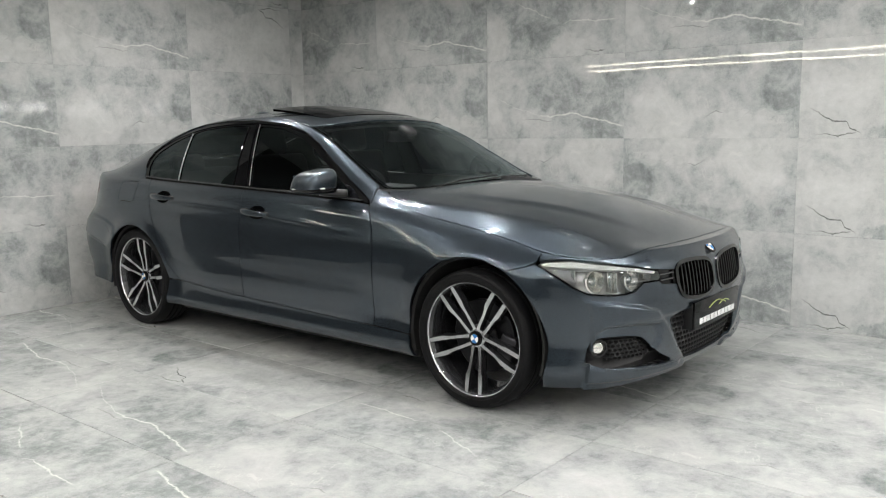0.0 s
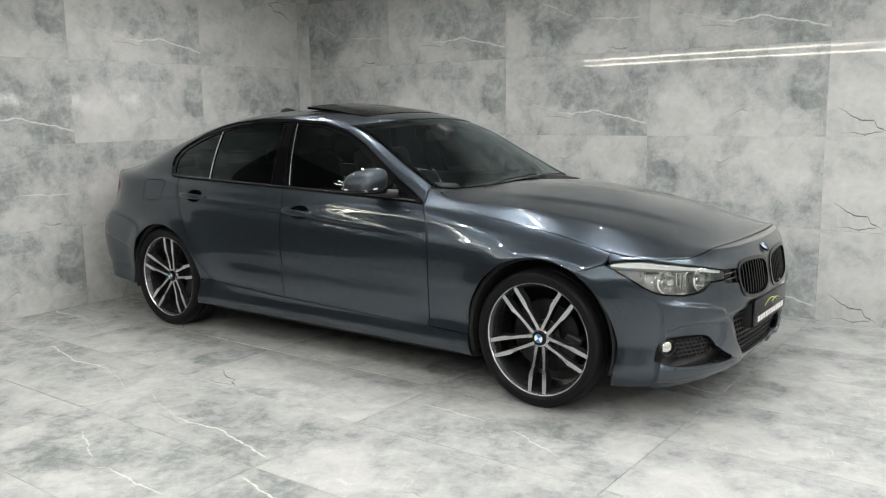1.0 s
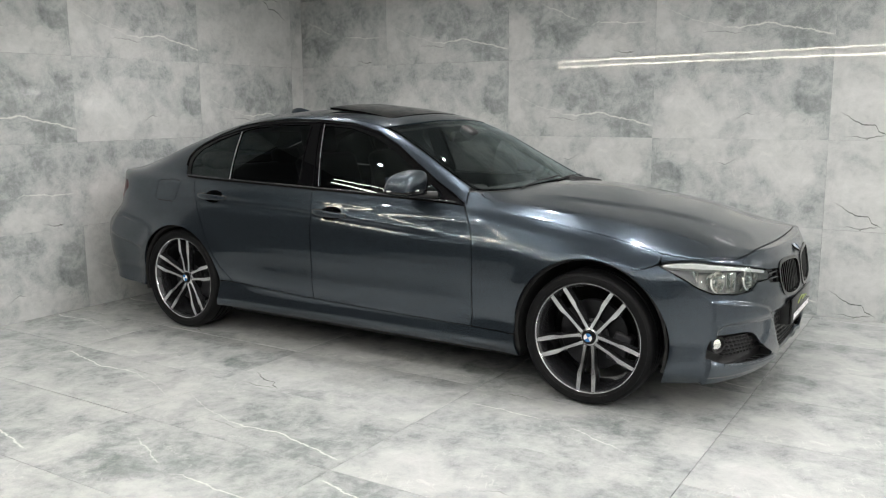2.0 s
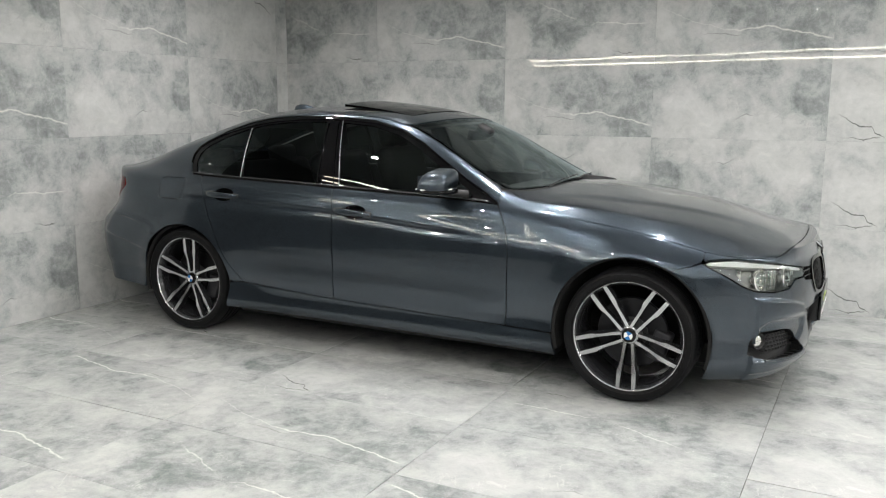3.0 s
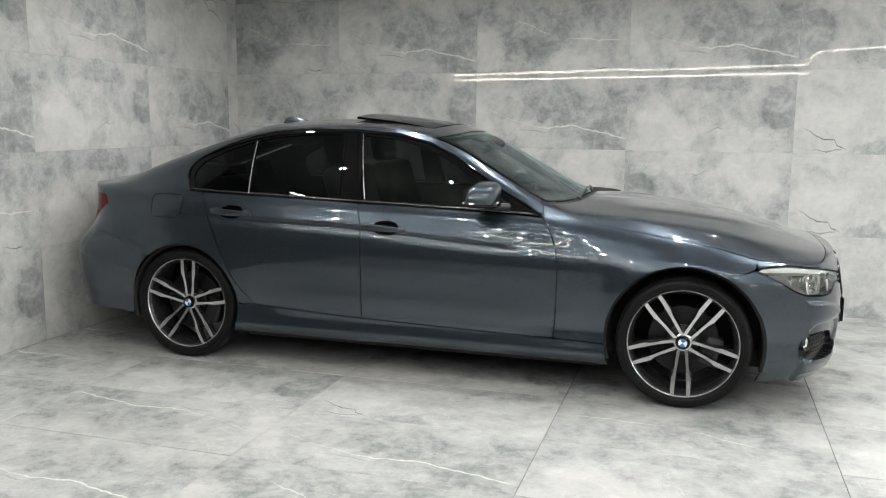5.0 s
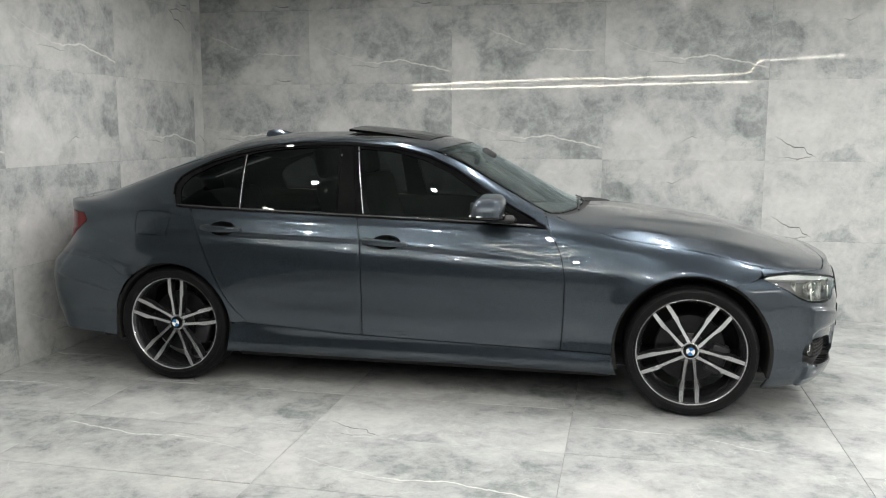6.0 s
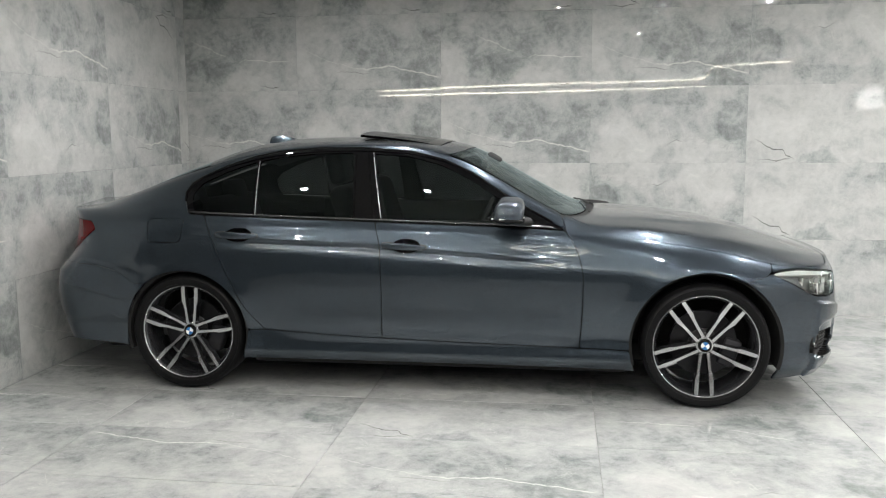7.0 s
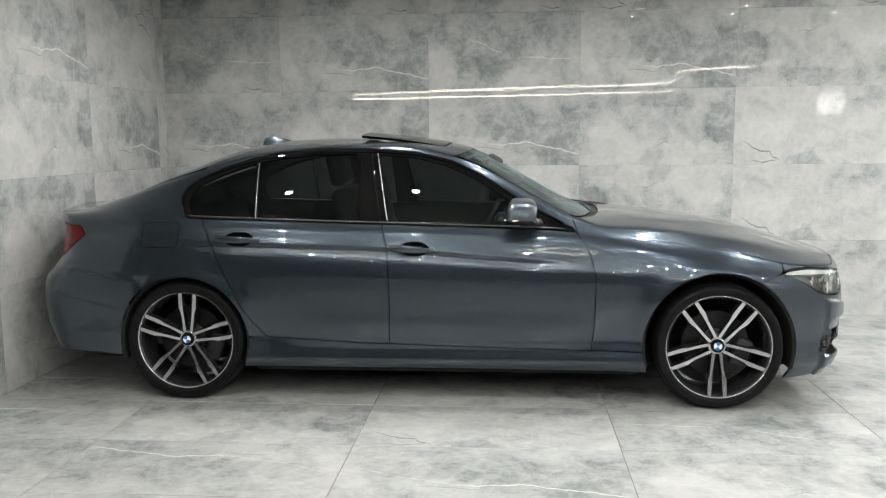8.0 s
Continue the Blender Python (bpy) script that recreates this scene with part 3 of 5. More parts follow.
def body_skin(nw=124, ns=22, nt=52):
    """Points (u, v, 3) and the row value: 0-1 lower body, 1-2 side of the cabin or hood edge, 2-3 crown."""
    s, e = np.linspace(0, 1, 34), np.linspace(0, 1, 86)
    side = np.linspace(-0.6, 3.0, 190)
    kind = np.concatenate([np.zeros(33), np.ones(190), np.full(85, 2)])
    par = np.concatenate([s[:-1], side, e[:-1][::-1]])
    w = np.linspace(0, 1, nw)
    nominal = np.where(kind == 0, -0.96 + 0.36 * par ** 2, np.where(kind == 1, par, 3.57 - 0.57 * np.abs(par) ** 2.6))
    zb, ze = floor_z(nominal)[:, None], edge_z(nominal)[:, None]
    z = zb + (ze - zb) * w[None, :]
    k, q = kind[:, None], par[:, None]
    tx, nx = tail_x(z), nose_x(z)
    x = np.where(k == 0, tx + (-0.6 - tx) * q ** 2, np.where(k == 1, q, nx - (nx - 3.0) * np.abs(q) ** 2.6))
    y = half_width(x, z)
    y[0], y[-1] = 0, 0
    low = np.stack([x, y, z], -1)
    ex, ey, ez = x[:, -1], y[:, -1], z[:, -1]
    ry = np.minimum(rail_y(ex), 0.93 * ey)
    rz = np.maximum(rail_z(ex), ez + 0.002)
    cz = np.maximum(crown_z(ex), rz)
    a = np.linspace(0, 1, ns + 1)[1:]
    sy = ey[:, None] + (ry - ey)[:, None] * a + 0.014 * np.sin(np.pi * a) * np.clip((rz - ez) / 0.3, 0, 1)[:, None]
    sz = ez[:, None] + (rz - ez)[:, None] * a
    b = np.linspace(0, 1, nt + 1)[1:]
    ty = ry[:, None] * (1 - b)
    tz = rz[:, None] + (cz - rz)[:, None] * (1 - (1 - b) ** 2.1)
    up = np.stack([np.broadcast_to(ex[:, None], (len(ex), ns + nt)), np.concatenate([sy, ty], 1), np.concatenate([sz, tz], 1)], -1)
    grid = np.concatenate([low, up], 1)
    rows = np.concatenate([w, 1 + a, 2 + b])
    soft = np.exp(-(np.abs(rows - 2) / 0.16) ** 2)[None, :, None]
    edge = (np.exp(-(np.abs(rows - 1) / np.where(rows < 1, 0.07, 0.30)) ** 2)[None, :] * np.clip((np.abs(nominal - 1.1) - 0.98) / 0.42, 0, 1)[:, None] ** 2 * (3 - 2 * np.clip((np.abs(nominal - 1.1) - 0.98) / 0.42, 0, 1)[:, None]))[:, :, None]
    for _ in range(20):
        mean = grid.copy()
        mean[:, 1:-1] = 0.5 * (grid[:, :-2] + grid[:, 2:])
        grid = grid + 0.5 * np.clip(soft + edge, 0, 1) * (mean - grid)
    for _ in range(3):
        mean = grid.copy()
        mean[1:-1] = 0.25 * grid[:-2] + 0.5 * grid[1:-1] + 0.25 * grid[2:]
        mean[:, :, 1] = np.where(grid[:, :, 1] == 0, 0, mean[:, :, 1])
        grid = mean
    grid[:, -1, 1] = 0
    grid[0, :, 1], grid[-1, :, 1] = 0, 0
    return grid, rows

# ---- the car ----
SKIN, ROWS_V = body_skin()


def inside(poly, a, b):
    """Signed distance of the points (a, b) to a closed outline, positive inside."""
    q = np.array(poly, float)
    d, odd = np.full(len(a), 1e9), np.zeros(len(a), bool)
    for (x0, y0), (x1, y1) in zip(q, np.roll(q, -1, 0)):
        ex, ey = x1 - x0, y1 - y0
        t = np.clip(((a - x0) * ex + (b - y0) * ey) / (ex * ex + ey * ey), 0, 1)
        d = np.minimum(d, np.hypot(a - x0 - t * ex, b - y0 - t * ey))
        cross = ((y0 > b) != (y1 > b)) & (a < x0 + (b - y0) * ex / (ey if ey else 1e-12))
        odd ^= cross
    return np.where(odd, d, -d)


def skin_normals(grid):
    n = np.cross(np.gradient(grid, axis=0), np.gradient(grid, axis=1))
    n /= np.maximum(np.linalg.norm(n, axis=2, keepdims=True), 1e-9)
    out = (n * (grid - np.array([1.3, 0.0, 0.6]))).sum(2, keepdims=True)
    return np.where(out < 0, -n, n)


# raised facets of the front bumper: block under the lamp, blade at the foot, bars beside the intake
s_, z_ = (SKIN[:, :, 0] - SKIN[:, :, 1]).ravel(), SKIN[:, :, 2].ravel()
relief = np.zeros(len(s_))
for outline, height, soft_ in (([(2.574, 0.554), (2.739, 0.541), (2.908, 0.519), (3.037, 0.491), (3.135, 0.402), (3.211, 0.305), (3.30, 0.235), (3.20, 0.20), (2.578, 0.20), (2.580, 0.29), (2.604, 0.40), (2.590, 0.48)], 0.014, 0.010),
                               ([(2.630, 0.415), (2.666, 0.436), (2.708, 0.445), (2.86, 0.443), (3.05, 0.430), (3.06, 0.36), (2.98, 0.30), (2.60, 0.27), (2.612, 0.36)], -0.014, 0.010),
                               ([(2.571, 0.263), (2.56, 0.10), (3.32, 0.10), (3.32, 0.205), (3.18, 0.230), (3.0, 0.241), (2.79, 0.254)], 0.012, 0.008)):
    k_ = np.clip(inside(outline, s_, z_) / soft_ * 0.5 + 0.5, 0, 1)
    relief += height * k_ * k_ * (3 - 2 * k_)
relief *= (SKIN[:, :, 0].ravel() > 3.15) & (np.broadcast_to(ROWS_V[None, :], SKIN.shape[:2]).ravel() < 0.95)
# the raised band round the rear bumper
k_ = np.clip(inside([(-0.628, 0.729), (-0.533, 0.715), (-0.456, 0.704), (-0.375, 0.691), (-0.249, 0.648), (-0.23, 0.56), (-0.369, 0.500), (-0.528, 0.537), (-0.614, 0.553), (-0.701, 0.574), (-0.735, 0.591)],
                    SKIN[:, :, 0].ravel(), z_) / 0.010 * 0.5 + 0.5, 0, 1)
relief += 0.007 * k_ * k_ * (3 - 2 * k_)
# two creases that run down the hood
hx, hy = SKIN[:, :, 0].ravel(), SKIN[:, :, 1].ravel()
ridge_y = flow((2.1, 0.58), (2.18, 0.566), (2.408, 0.515), (2.646, 0.45), (2.859, 0.385), (3.3, 0.25))
k_ = np.clip((ridge_y(hx) - hy) / 0.05 * 0.5 + 0.5, 0, 1) * (np.broadcast_to(ROWS_V[None, :], SKIN.shape[:2]).ravel() > 2)
relief += 0.007 * k_ * k_ * (3 - 2 * k_) * np.clip((hx - 2.28) / 0.3, 0, 1) * np.clip((3.42 - hx) / 0.35, 0, 1)
SKIN = SKIN + skin_normals(SKIN) * relief.reshape(SKIN.shape[:2])[:, :, None]
SKIN[:, :, 1] = np.maximum(SKIN[:, :, 1], 0)
SKIN[0, :, 1], SKIN[-1, :, 1] = 0, 0
NU, NV = SKIN.shape[:2]
PX, PY, PZ = (SKIN[:, :, i].ravel() for i in range(3))
PV = np.broadcast_to(ROWS_V[None, :], (NU, NV)).ravel()
QUADS = [(i * NV + j, (i + 1) * NV + j, (i + 1) * NV + j + 1, i * NV + j + 1) for i in range(NU - 1) for j in range(NV - 1)]
NORMAL = skin_normals(SKIN).reshape(-1, 3)
POINTS = SKIN.reshape(-1, 3)


def rounded(poly, times=2):
    """Corner cutting, for soft outlines."""
    for _ in range(times):
        q = []
        for (x0, y0), (x1, y1) in zip(poly, poly[1:] + poly[:1]):
            q += [(0.75 * x0 + 0.25 * x1, 0.75 * y0 + 0.25 * y1), (0.25 * x0 + 0.75 * x1, 0.25 * y0 + 0.75 * y1)]
        poly = q
    return poly


def soften(poly, r):
    """The outline with each corner turned into a small arc."""
    q = []
    for p, c, n in zip(poly[-1:] + poly[:-1], poly, poly[1:] + poly[:1]):
        p, c, n = Vector(p), Vector(c), Vector(n)
        a, b = c + (p - c).normalized() * r, c + (n - c).normalized() * r
        q += [tuple((1 - t) ** 2 * a + 2 * t * (1 - t) * c + t * t * b) for t in (0, 0.25, 0.5, 0.75, 1)]
    return q


def cut(f, sink=0.0):
    """The piece of the skin where f > 0, trimmed exactly along f = 0 and set sink metres below the skin."""
    base = POINTS - NORMAL * np.asarray(sink)[..., None] if np.ndim(sink) else POINTS - NORMAL * sink
    base = base.copy()
    base[:, 1] = np.where(PY == 0, 0, base[:, 1])
    pos = f > 0
    verts, faces, index, edge = [], [], {}, {}

    def keep(i):
        if i not in index:
            index[i] = len(verts)
            verts.append(base[i])
        return index[i]

    def cross(i, j):
        key = (min(i, j), max(i, j))
        if key not in edge:
            t = f[i] / (f[i] - f[j])
            edge[key] = len(verts)
            verts.append(base[i] + t * (base[j] - base[i]))
        return edge[key]
    count = pos[np.array(QUADS)].sum(1)
    for q, c in zip(QUADS, count):
        if c == 0:
            continue
        if c == 4:
            faces.append(tuple(keep(i) for i in q))
            continue
        loop = []
        for k in range(4):
            i, j = q[k], q[(k + 1) % 4]
            if pos[i]:
                loop.append(keep(i))
            if pos[i] != pos[j]:
                loop.append(cross(i, j))
        if len(loop) > 2:
            faces.append(tuple(loop))
    return verts, faces


def panel(name, f, mat, parent, side, label="", sink=0.0, flange=0.012, smooth=38.0):
    """A panel cut from the skin. side: -1 right, 1 left, 0 both halves in one piece. flange: depth of its turned-in edge."""
    verts, faces = cut(f, sink)
    bm = bmesh.new()
    for s in ((-1, 1) if side == 0 else (side,)):
        vs = [bm.verts.new((v[0], s * v[1], v[2])) for v in verts]
        for q in faces:
            q = q if s < 0 else q[::-1]
            try:
                bm.faces.new([vs[i] for i in q])
            except ValueError:
                pass
    bmesh.ops.remove_doubles(bm, verts=bm.verts, dist=2e-5)
    bm.normal_update()
    up = sum((f.normal.dot(f.calc_center_median() - Vector((1.3, 0, 0.5))) for f in bm.faces))
    if up < 0:
        bmesh.ops.reverse_faces(bm, faces=bm.faces)
        bm.normal_update()
    rim = [e for e in bm.edges if e.is_boundary and not all(abs(v.co.y) < 1e-6 for v in e.verts)]
    if flange and rim:
        inner = {}
        for e in rim:
            for v in e.verts:
                if v not in inner:
                    inner[v] = None
        for v in list(inner):
            inner[v] = bm.verts.new(v.co - v.normal * flange)
        for e in rim:
            face = e.link_faces[0]
            for l in face.loops:
                if l.edge == e:
                    a, b = l.vert, l.link_loop_next.vert
            try:
                bm.faces.new((b, a, inner[a], inner[b]))
            except ValueError:
                pass
    me = bpy.data.meshes.new(name)
    bm.to_mesh(me)
    bm.free()
    me.materials.append(mat)
    me.shade_smooth()
    me.set_sharp_from_angle(angle=radians(smooth))
    ob = new(name, me)
    ob.parent = parent
    return tagged(ob, label)


car = new("car", None)
car.location = (0, 0.845, 0)
tagged(car, "dark grey metallic saloon with tilted sunroof on the tiled floor", "car")

low = 1.0005 - PV                       # lower body
upper = PV - 0.9995
G = 0.0025                              # half a panel gap
arch = np.minimum(np.hypot(PX, PZ - HUB_Z) - ARCH_R, np.hypot(PX - AXLE, PZ - HUB_Z) - ARCH_F)
arch = np.where((PV < 1) & (PY > 0.4), arch, 1.0)

door_front = flow((0.15, 2.150), (0.296, 2.166), (0.40, 2.176), (0.511, 2.181), (0.658, 2.183), (0.76, 2.166), (0.862, 2.122), (0.935, 2.064), (1.0, 2.03))
door_split = flow((0.2, 1.112), (0.55, 1.112), (0.80, 1.102), (0.96, 1.062), (1.2, 1.03))
door_rear = flow((0.30, 0.50), (0.349, 0.453), (0.465, 0.356), (0.617, 0.272), (0.828, 0.172), (0.935, 0.118), (0.99, 0.088))
door_foot = flow((0.2, 0.354), (0.453, 0.349), (1.112, 0.320), (2.166, 0.296), (2.6, 0.29))
in_front_door = np.minimum.reduce([door_front(PZ) - PX, PX - door_split(PZ), PZ - door_foot(PX), low])
in_rear_door = np.minimum.reduce([door_split(PZ) - PX, PX - door_rear(PZ), PZ - door_foot(PX), low, arch - 0.012])
HANDLES = ((0.185, 0.418, 0.876, 0.869), (1.120, 1.354, 0.829, 0.817))
cup_q = np.minimum.reduce([np.hypot((PX - 0.5 * (x0 + x1) - 0.008) / 0.072, (PZ - 0.5 * (z0 + z1) - 0.001) / 0.036) for x0, x1, z0, z1 in HANDLES])
in_cup = np.where((PV < 1) & (cup_q < 2.5), (1 - cup_q) * 0.036, -1.0)
in_sill = np.minimum.reduce([door_foot(PX) - PZ, PX - 0.25, 2.62 - PX, low])

bumper_seam = flow((2.9, 0.62), (3.03, 0.672), (3.126, 0.708), (3.150, 0.82))
hood_lead = flow((0.0, 3.503), (0.21, 3.498), (0.42, 3.482), (0.576, 3.456), (0.72, 3.40), (0.80, 3.33))
hood_rear = flow((0.0, 2.262), (0.3, 2.245), (0.55, 2.185), (0.67, 2.11), (0.8, 2.0))
hood_side = flow((2.05, 2.10), (2.12, 2.04), (2.182, 1.93), (2.265, 1.45), (2.40, 1.07), (2.48, 1.02), (2.9, 1.006), (3.6, 1.004))
in_hood = np.minimum.reduce([hood_lead(PY) - 0.0015 - PX, PX - hood_rear(PY), (PV - hood_side(PX)) * 0.16, upper])
in_hood = np.where(PX > 1.9, in_hood, -1.0)
in_front_bumper = np.where(PV <= 1, np.minimum(bumper_seam(PX) - PZ, PX - 2.9), np.minimum(PX - hood_lead(PY), 0.05))
in_front_bumper = np.where(PX < 2.8, -1.0, in_front_bumper)
in_fender = np.where(PV <= 1.0, PX - door_front(PZ), np.minimum(PX - 2.075, 0.05))
in_fender = np.where(PV > 2.2, -1.0, in_fender)

DLO = [(0.0, 0.90), (0.0, 0.975), (-0.030, 1.05), (-0.036, 1.10), (-0.008, 1.147), (0.05, 1.184), (0.186, 1.245), (0.35, 1.297), (0.489, 1.324), (0.70, 1.341), (0.963, 1.343),
       (1.243, 1.322), (1.43, 1.276), (1.583, 1.205), (1.73, 1.113), (1.883, 1.022), (2.066, 0.928), (2.10, 0.90)]
belt = PZ - edge_z(PX)
in_dlo = np.minimum(np.where((PV > 0.98) & (PV < 2.3), inside(DLO, PX, PZ), -1.0), (PV - 1.0) * 0.3)
GLASS_EDGE = [(0.035, 0.90), (0.030, 0.99), (0.008, 1.06), (0.012, 1.10), (0.055, 1.150), (0.19, 1.213), (0.35, 1.265), (0.489, 1.294), (0.70, 1.313), (0.963, 1.316),
              (1.235, 1.295), (1.41, 1.25), (1.56, 1.18), (1.70, 1.093), (1.84, 1.01), (1.96, 0.94), (2.0, 0.90)]
pane = np.minimum(np.where((PV > 0.98) & (PV < 2.3), inside(GLASS_EDGE, PX, PZ), -1.0), belt - 0.014)
lean = PZ - 0.95
front_pane = np.minimum.reduce([pane, PX - (1.098 - 0.185 * lean), 1.925 - PX])
rear_pane = np.minimum.reduce([pane, PX - (0.392 - 0.025 * lean), (0.938 - 0.05 * lean) - PX])
corner_pane = np.minimum(pane, (0.372 - 0.025 * lean) - PX)
any_pane = np.maximum.reduce([front_pane, rear_pane, corner_pane])

screen_foot = flow((0.0, 2.225), (0.3, 2.205), (0.55, 2.145), (0.68, 2.065), (0.75, 2.0))
screen_top = flow((0.0, 1.535), (0.3, 1.515), (0.5, 1.475), (0.62, 1.42))
in_screen = np.minimum.reduce([screen_foot(PY) - PX, PX - screen_top(PY), (PV - 2.0) * 0.5 - 0.035])
rear_foot, rear_top = flow((0.0, -0.54), (0.45, -0.50), (0.7, -0.40)), flow((0.0, -0.02), (0.4, 0.0), (0.6, 0.06))
in_back_glass = np.minimum.reduce([PX - rear_foot(PY), rear_top(PY) - PX, (PV - 2.0) * 0.5 - 0.06])
in_cowl = np.minimum.reduce([hood_rear(PY) - PX, PX - screen_foot(PY), (PV - 1.98) * 0.5])
in_cowl = np.where(PX > 1.8, in_cowl, -1.0)
in_sunroof = np.where(PV > 2.0, inside([(0.905, -0.43), (0.905, 0.43), (1.375, 0.415), (1.40, 0.2), (1.405, 0.0), (1.40, -0.2), (1.375, -0.415)], PX, PY), -1.0)
in_roof = np.minimum.reduce([PX - rear_top(PY), screen_top(PY) - PX, (PV - 2.0) * 0.5 - 0.022])
in_trunk = np.where(PV > 1, np.minimum.reduce([rear_foot(PY) - 0.004 - PX, 0.60 - PY]), np.minimum.reduce([0.60 - PY, PZ - 0.70, -0.6 - PX]))
in_trunk = np.where(PX > -0.3, -1.0, in_trunk)
TAIL = [(-0.552, 0.893), (-0.585, 0.938), (-0.72, 0.944), (-1.1, 0.940), (-1.1, 0.752), (-0.775, 0.750), (-0.70, 0.785)]
in_tail = np.minimum(np.where((PX < -0.4) & (PV < 1), inside(TAIL, PX, PZ), -1.0), PY - 0.36)
rear_seam = flow((-1.1, 0.69), (-0.80, 0.705), (-0.60, 0.70), (-0.40, 0.665), (-0.30, 0.60))
in_rear_bumper = np.where((PV < 1) & (PX < -0.1), np.minimum(rear_seam(PX) - PZ, -0.2 - PX), -1.0)
FUEL = soften([(-0.222, 0.957), (-0.010, 0.957), (-0.024, 0.828), (-0.214, 0.832)], 0.026)
in_fuel = np.where(PV < 1, inside(FUEL, PX, PZ), -1.0)

S = PX - PY                              # runs round the front corner
LAMP = [(2.288, 0.702), (2.338, 0.7155), (2.411, 0.7215), (2.491, 0.725), (2.585, 0.7205), (2.715, 0.7095), (2.904, 0.686), (3.052, 0.663), (3.069, 0.640), (3.062, 0.618), (2.937, 0.619),
        (2.895, 0.596), (2.855, 0.582), (2.741, 0.576), (2.568, 0.585), (2.488, 0.609), (2.397, 0.653)]
in_lamp = np.where((PX > 3.0) & (PV <= 1.0), inside(LAMP, S, PZ), -1.0)
in_link = np.where((PX > 3.3) & (PV <= 1), inside([(3.066, 0.662), (3.20, 0.652), (3.20, 0.592), (3.066, 0.604)], S, PZ), -1.0)
KIDNEY = rounded([(0.375, 0.655), (0.318, 0.686), (0.160, 0.682), (0.040, 0.664), (0.020, 0.60), (0.030, 0.530), (0.100, 0.496), (0.300, 0.510), (0.362, 0.552)], 2)
in_kidney = np.where((PX > 3.3) & (PV <= 1), inside(KIDNEY, PY, PZ), -1.0)
INTAKE = rounded([(-0.42, 0.465), (0.42, 0.465), (0.388, 0.392), (0.285, 0.232), (0.20, 0.213), (-0.20, 0.213), (-0.285, 0.232), (-0.388, 0.392)], 2)
in_intake = np.where((PX > 3.3) & (PV <= 1), inside(INTAKE, PY, PZ), -1.0)
VENT = rounded([(0.784, 0.268), (0.776, 0.330), (0.766, 0.388), (0.715, 0.395), (0.60, 0.388), (0.545, 0.354), (0.50, 0.298), (0.36, 0.236), (0.50, 0.244), (0.65, 0.256)], 1)
in_vent = np.where((PX > 3.2) & (PV <= 1), inside(VENT, PY, PZ), -1.0)
front_holes = np.maximum.reduce([in_lamp, in_link, in_kidney, in_intake, in_vent])


def minus(f, *others):
    return np.minimum.reduce([f - G] + [-o - G for o in others])


f_bumper = minus(np.minimum(in_front_bumper, arch), front_holes, in_hood)
f_fender = minus(np.minimum(in_fender, arch), in_sill, in_front_bumper, in_hood, in_lamp, in_dlo, in_cowl, in_screen)
f_fender = np.minimum(f_fender, np.where(PV > 1, (PX - 2.09) + (PZ - 0.93) * 0.45, 1.0))
f_side = minus(np.minimum.reduce([arch, 2.155 - PX, (2.0 - PV) * 0.5 + 0.022]), in_front_door, in_rear_door, in_sill, in_dlo, in_rear_bumper, in_tail, in_fuel, in_trunk,
               np.where(PV <= 1, in_fender, -1.0), in_screen, in_back_glass)
f_side = np.minimum(f_side, np.where(PV > 1, (2.085 - PX) - (PZ - 0.93) * 0.45, 1.0))
f_side = np.where((PV <= 1.0) & (PX > 1.9), -1.0, f_side)

SIDES = (-1, 1)
hood = panel("hood", in_hood - G * 0.8, PAINT, car, 0, "dark grey metallic hood with two raised creases")
roof = panel("roof", minus(in_roof, in_sunroof), PAINT, car, 0)
trunk = panel("trunk_lid", minus(in_trunk, in_tail, in_rear_bumper), PAINT, car, 0)
panel("front_bumper", f_bumper, PAINT, car, 0, "dark grey sport bumper with deep side vents")
panel("rear_bumper", minus(np.minimum(in_rear_bumper + 0.0026, arch), in_tail), PAINT, car, 0)
for s in SIDES:
    front_leaf = panel("front_door", minus(in_front_door, in_dlo, in_cup), PAINT, car, s)
    rear_leaf = panel("rear_door", minus(in_rear_door, in_dlo, in_cup), PAINT, car, s)
    # black puts the shade inside the body-coloured hollow into its colour
    for leaf, half in ((front_leaf, PX > 0.8), (rear_leaf, PX < 0.8)):
        panel("handle_cup", np.where(half, in_cup + 0.003, -1.0), GLOSS_BLACK, leaf, s, "hollow behind the handle, blackened for its shade", sink=0.0195 * np.clip(1.06 - cup_q ** 2, 0, 1) ** 0.8, flange=0, smooth=80)
    panel("side_skirt", minus(np.minimum(in_sill, arch)), PAINT, car, s)
    panel("front_fender", f_fender, PAINT, car, s)
    panel("rear_quarter", f_side, PAINT, car, s)
    panel("window_trim", np.minimum(minus(in_dlo), -any_pane), GLOSS_BLACK, car, s, "gloss black window surround", sink=0.003, flange=0.01)
    panel("front_side_window", front_pane + 0.004, SIDE_GLASS, car, s, "dark tinted side glass", sink=0.007, flange=0)
    panel("rear_side_window", rear_pane + 0.004, SIDE_GLASS, car, s, "dark tinted side glass", sink=0.007, flange=0)
    panel("corner_window", corner_pane + 0.004, SIDE_GLASS, car, s, "dark tinted side glass", sink=0.007, flange=0)
    tail = panel("tail_light", minus(in_tail), RED_LENS, car, s, "red tail light lens")
    panel("lower_lens", np.minimum(in_tail - 0.010, 0.835 + 0.08 * (PX + 0.75) - PZ), RED_BRIGHT, tail, s, "bright red lower lens", sink=-0.0015, flange=0.004)
panel("fuel_flap", in_fuel - 0.0016, PAINT, car, -1)
panel("quarter_infill", in_fuel + 0.004, PAINT, car, 1)
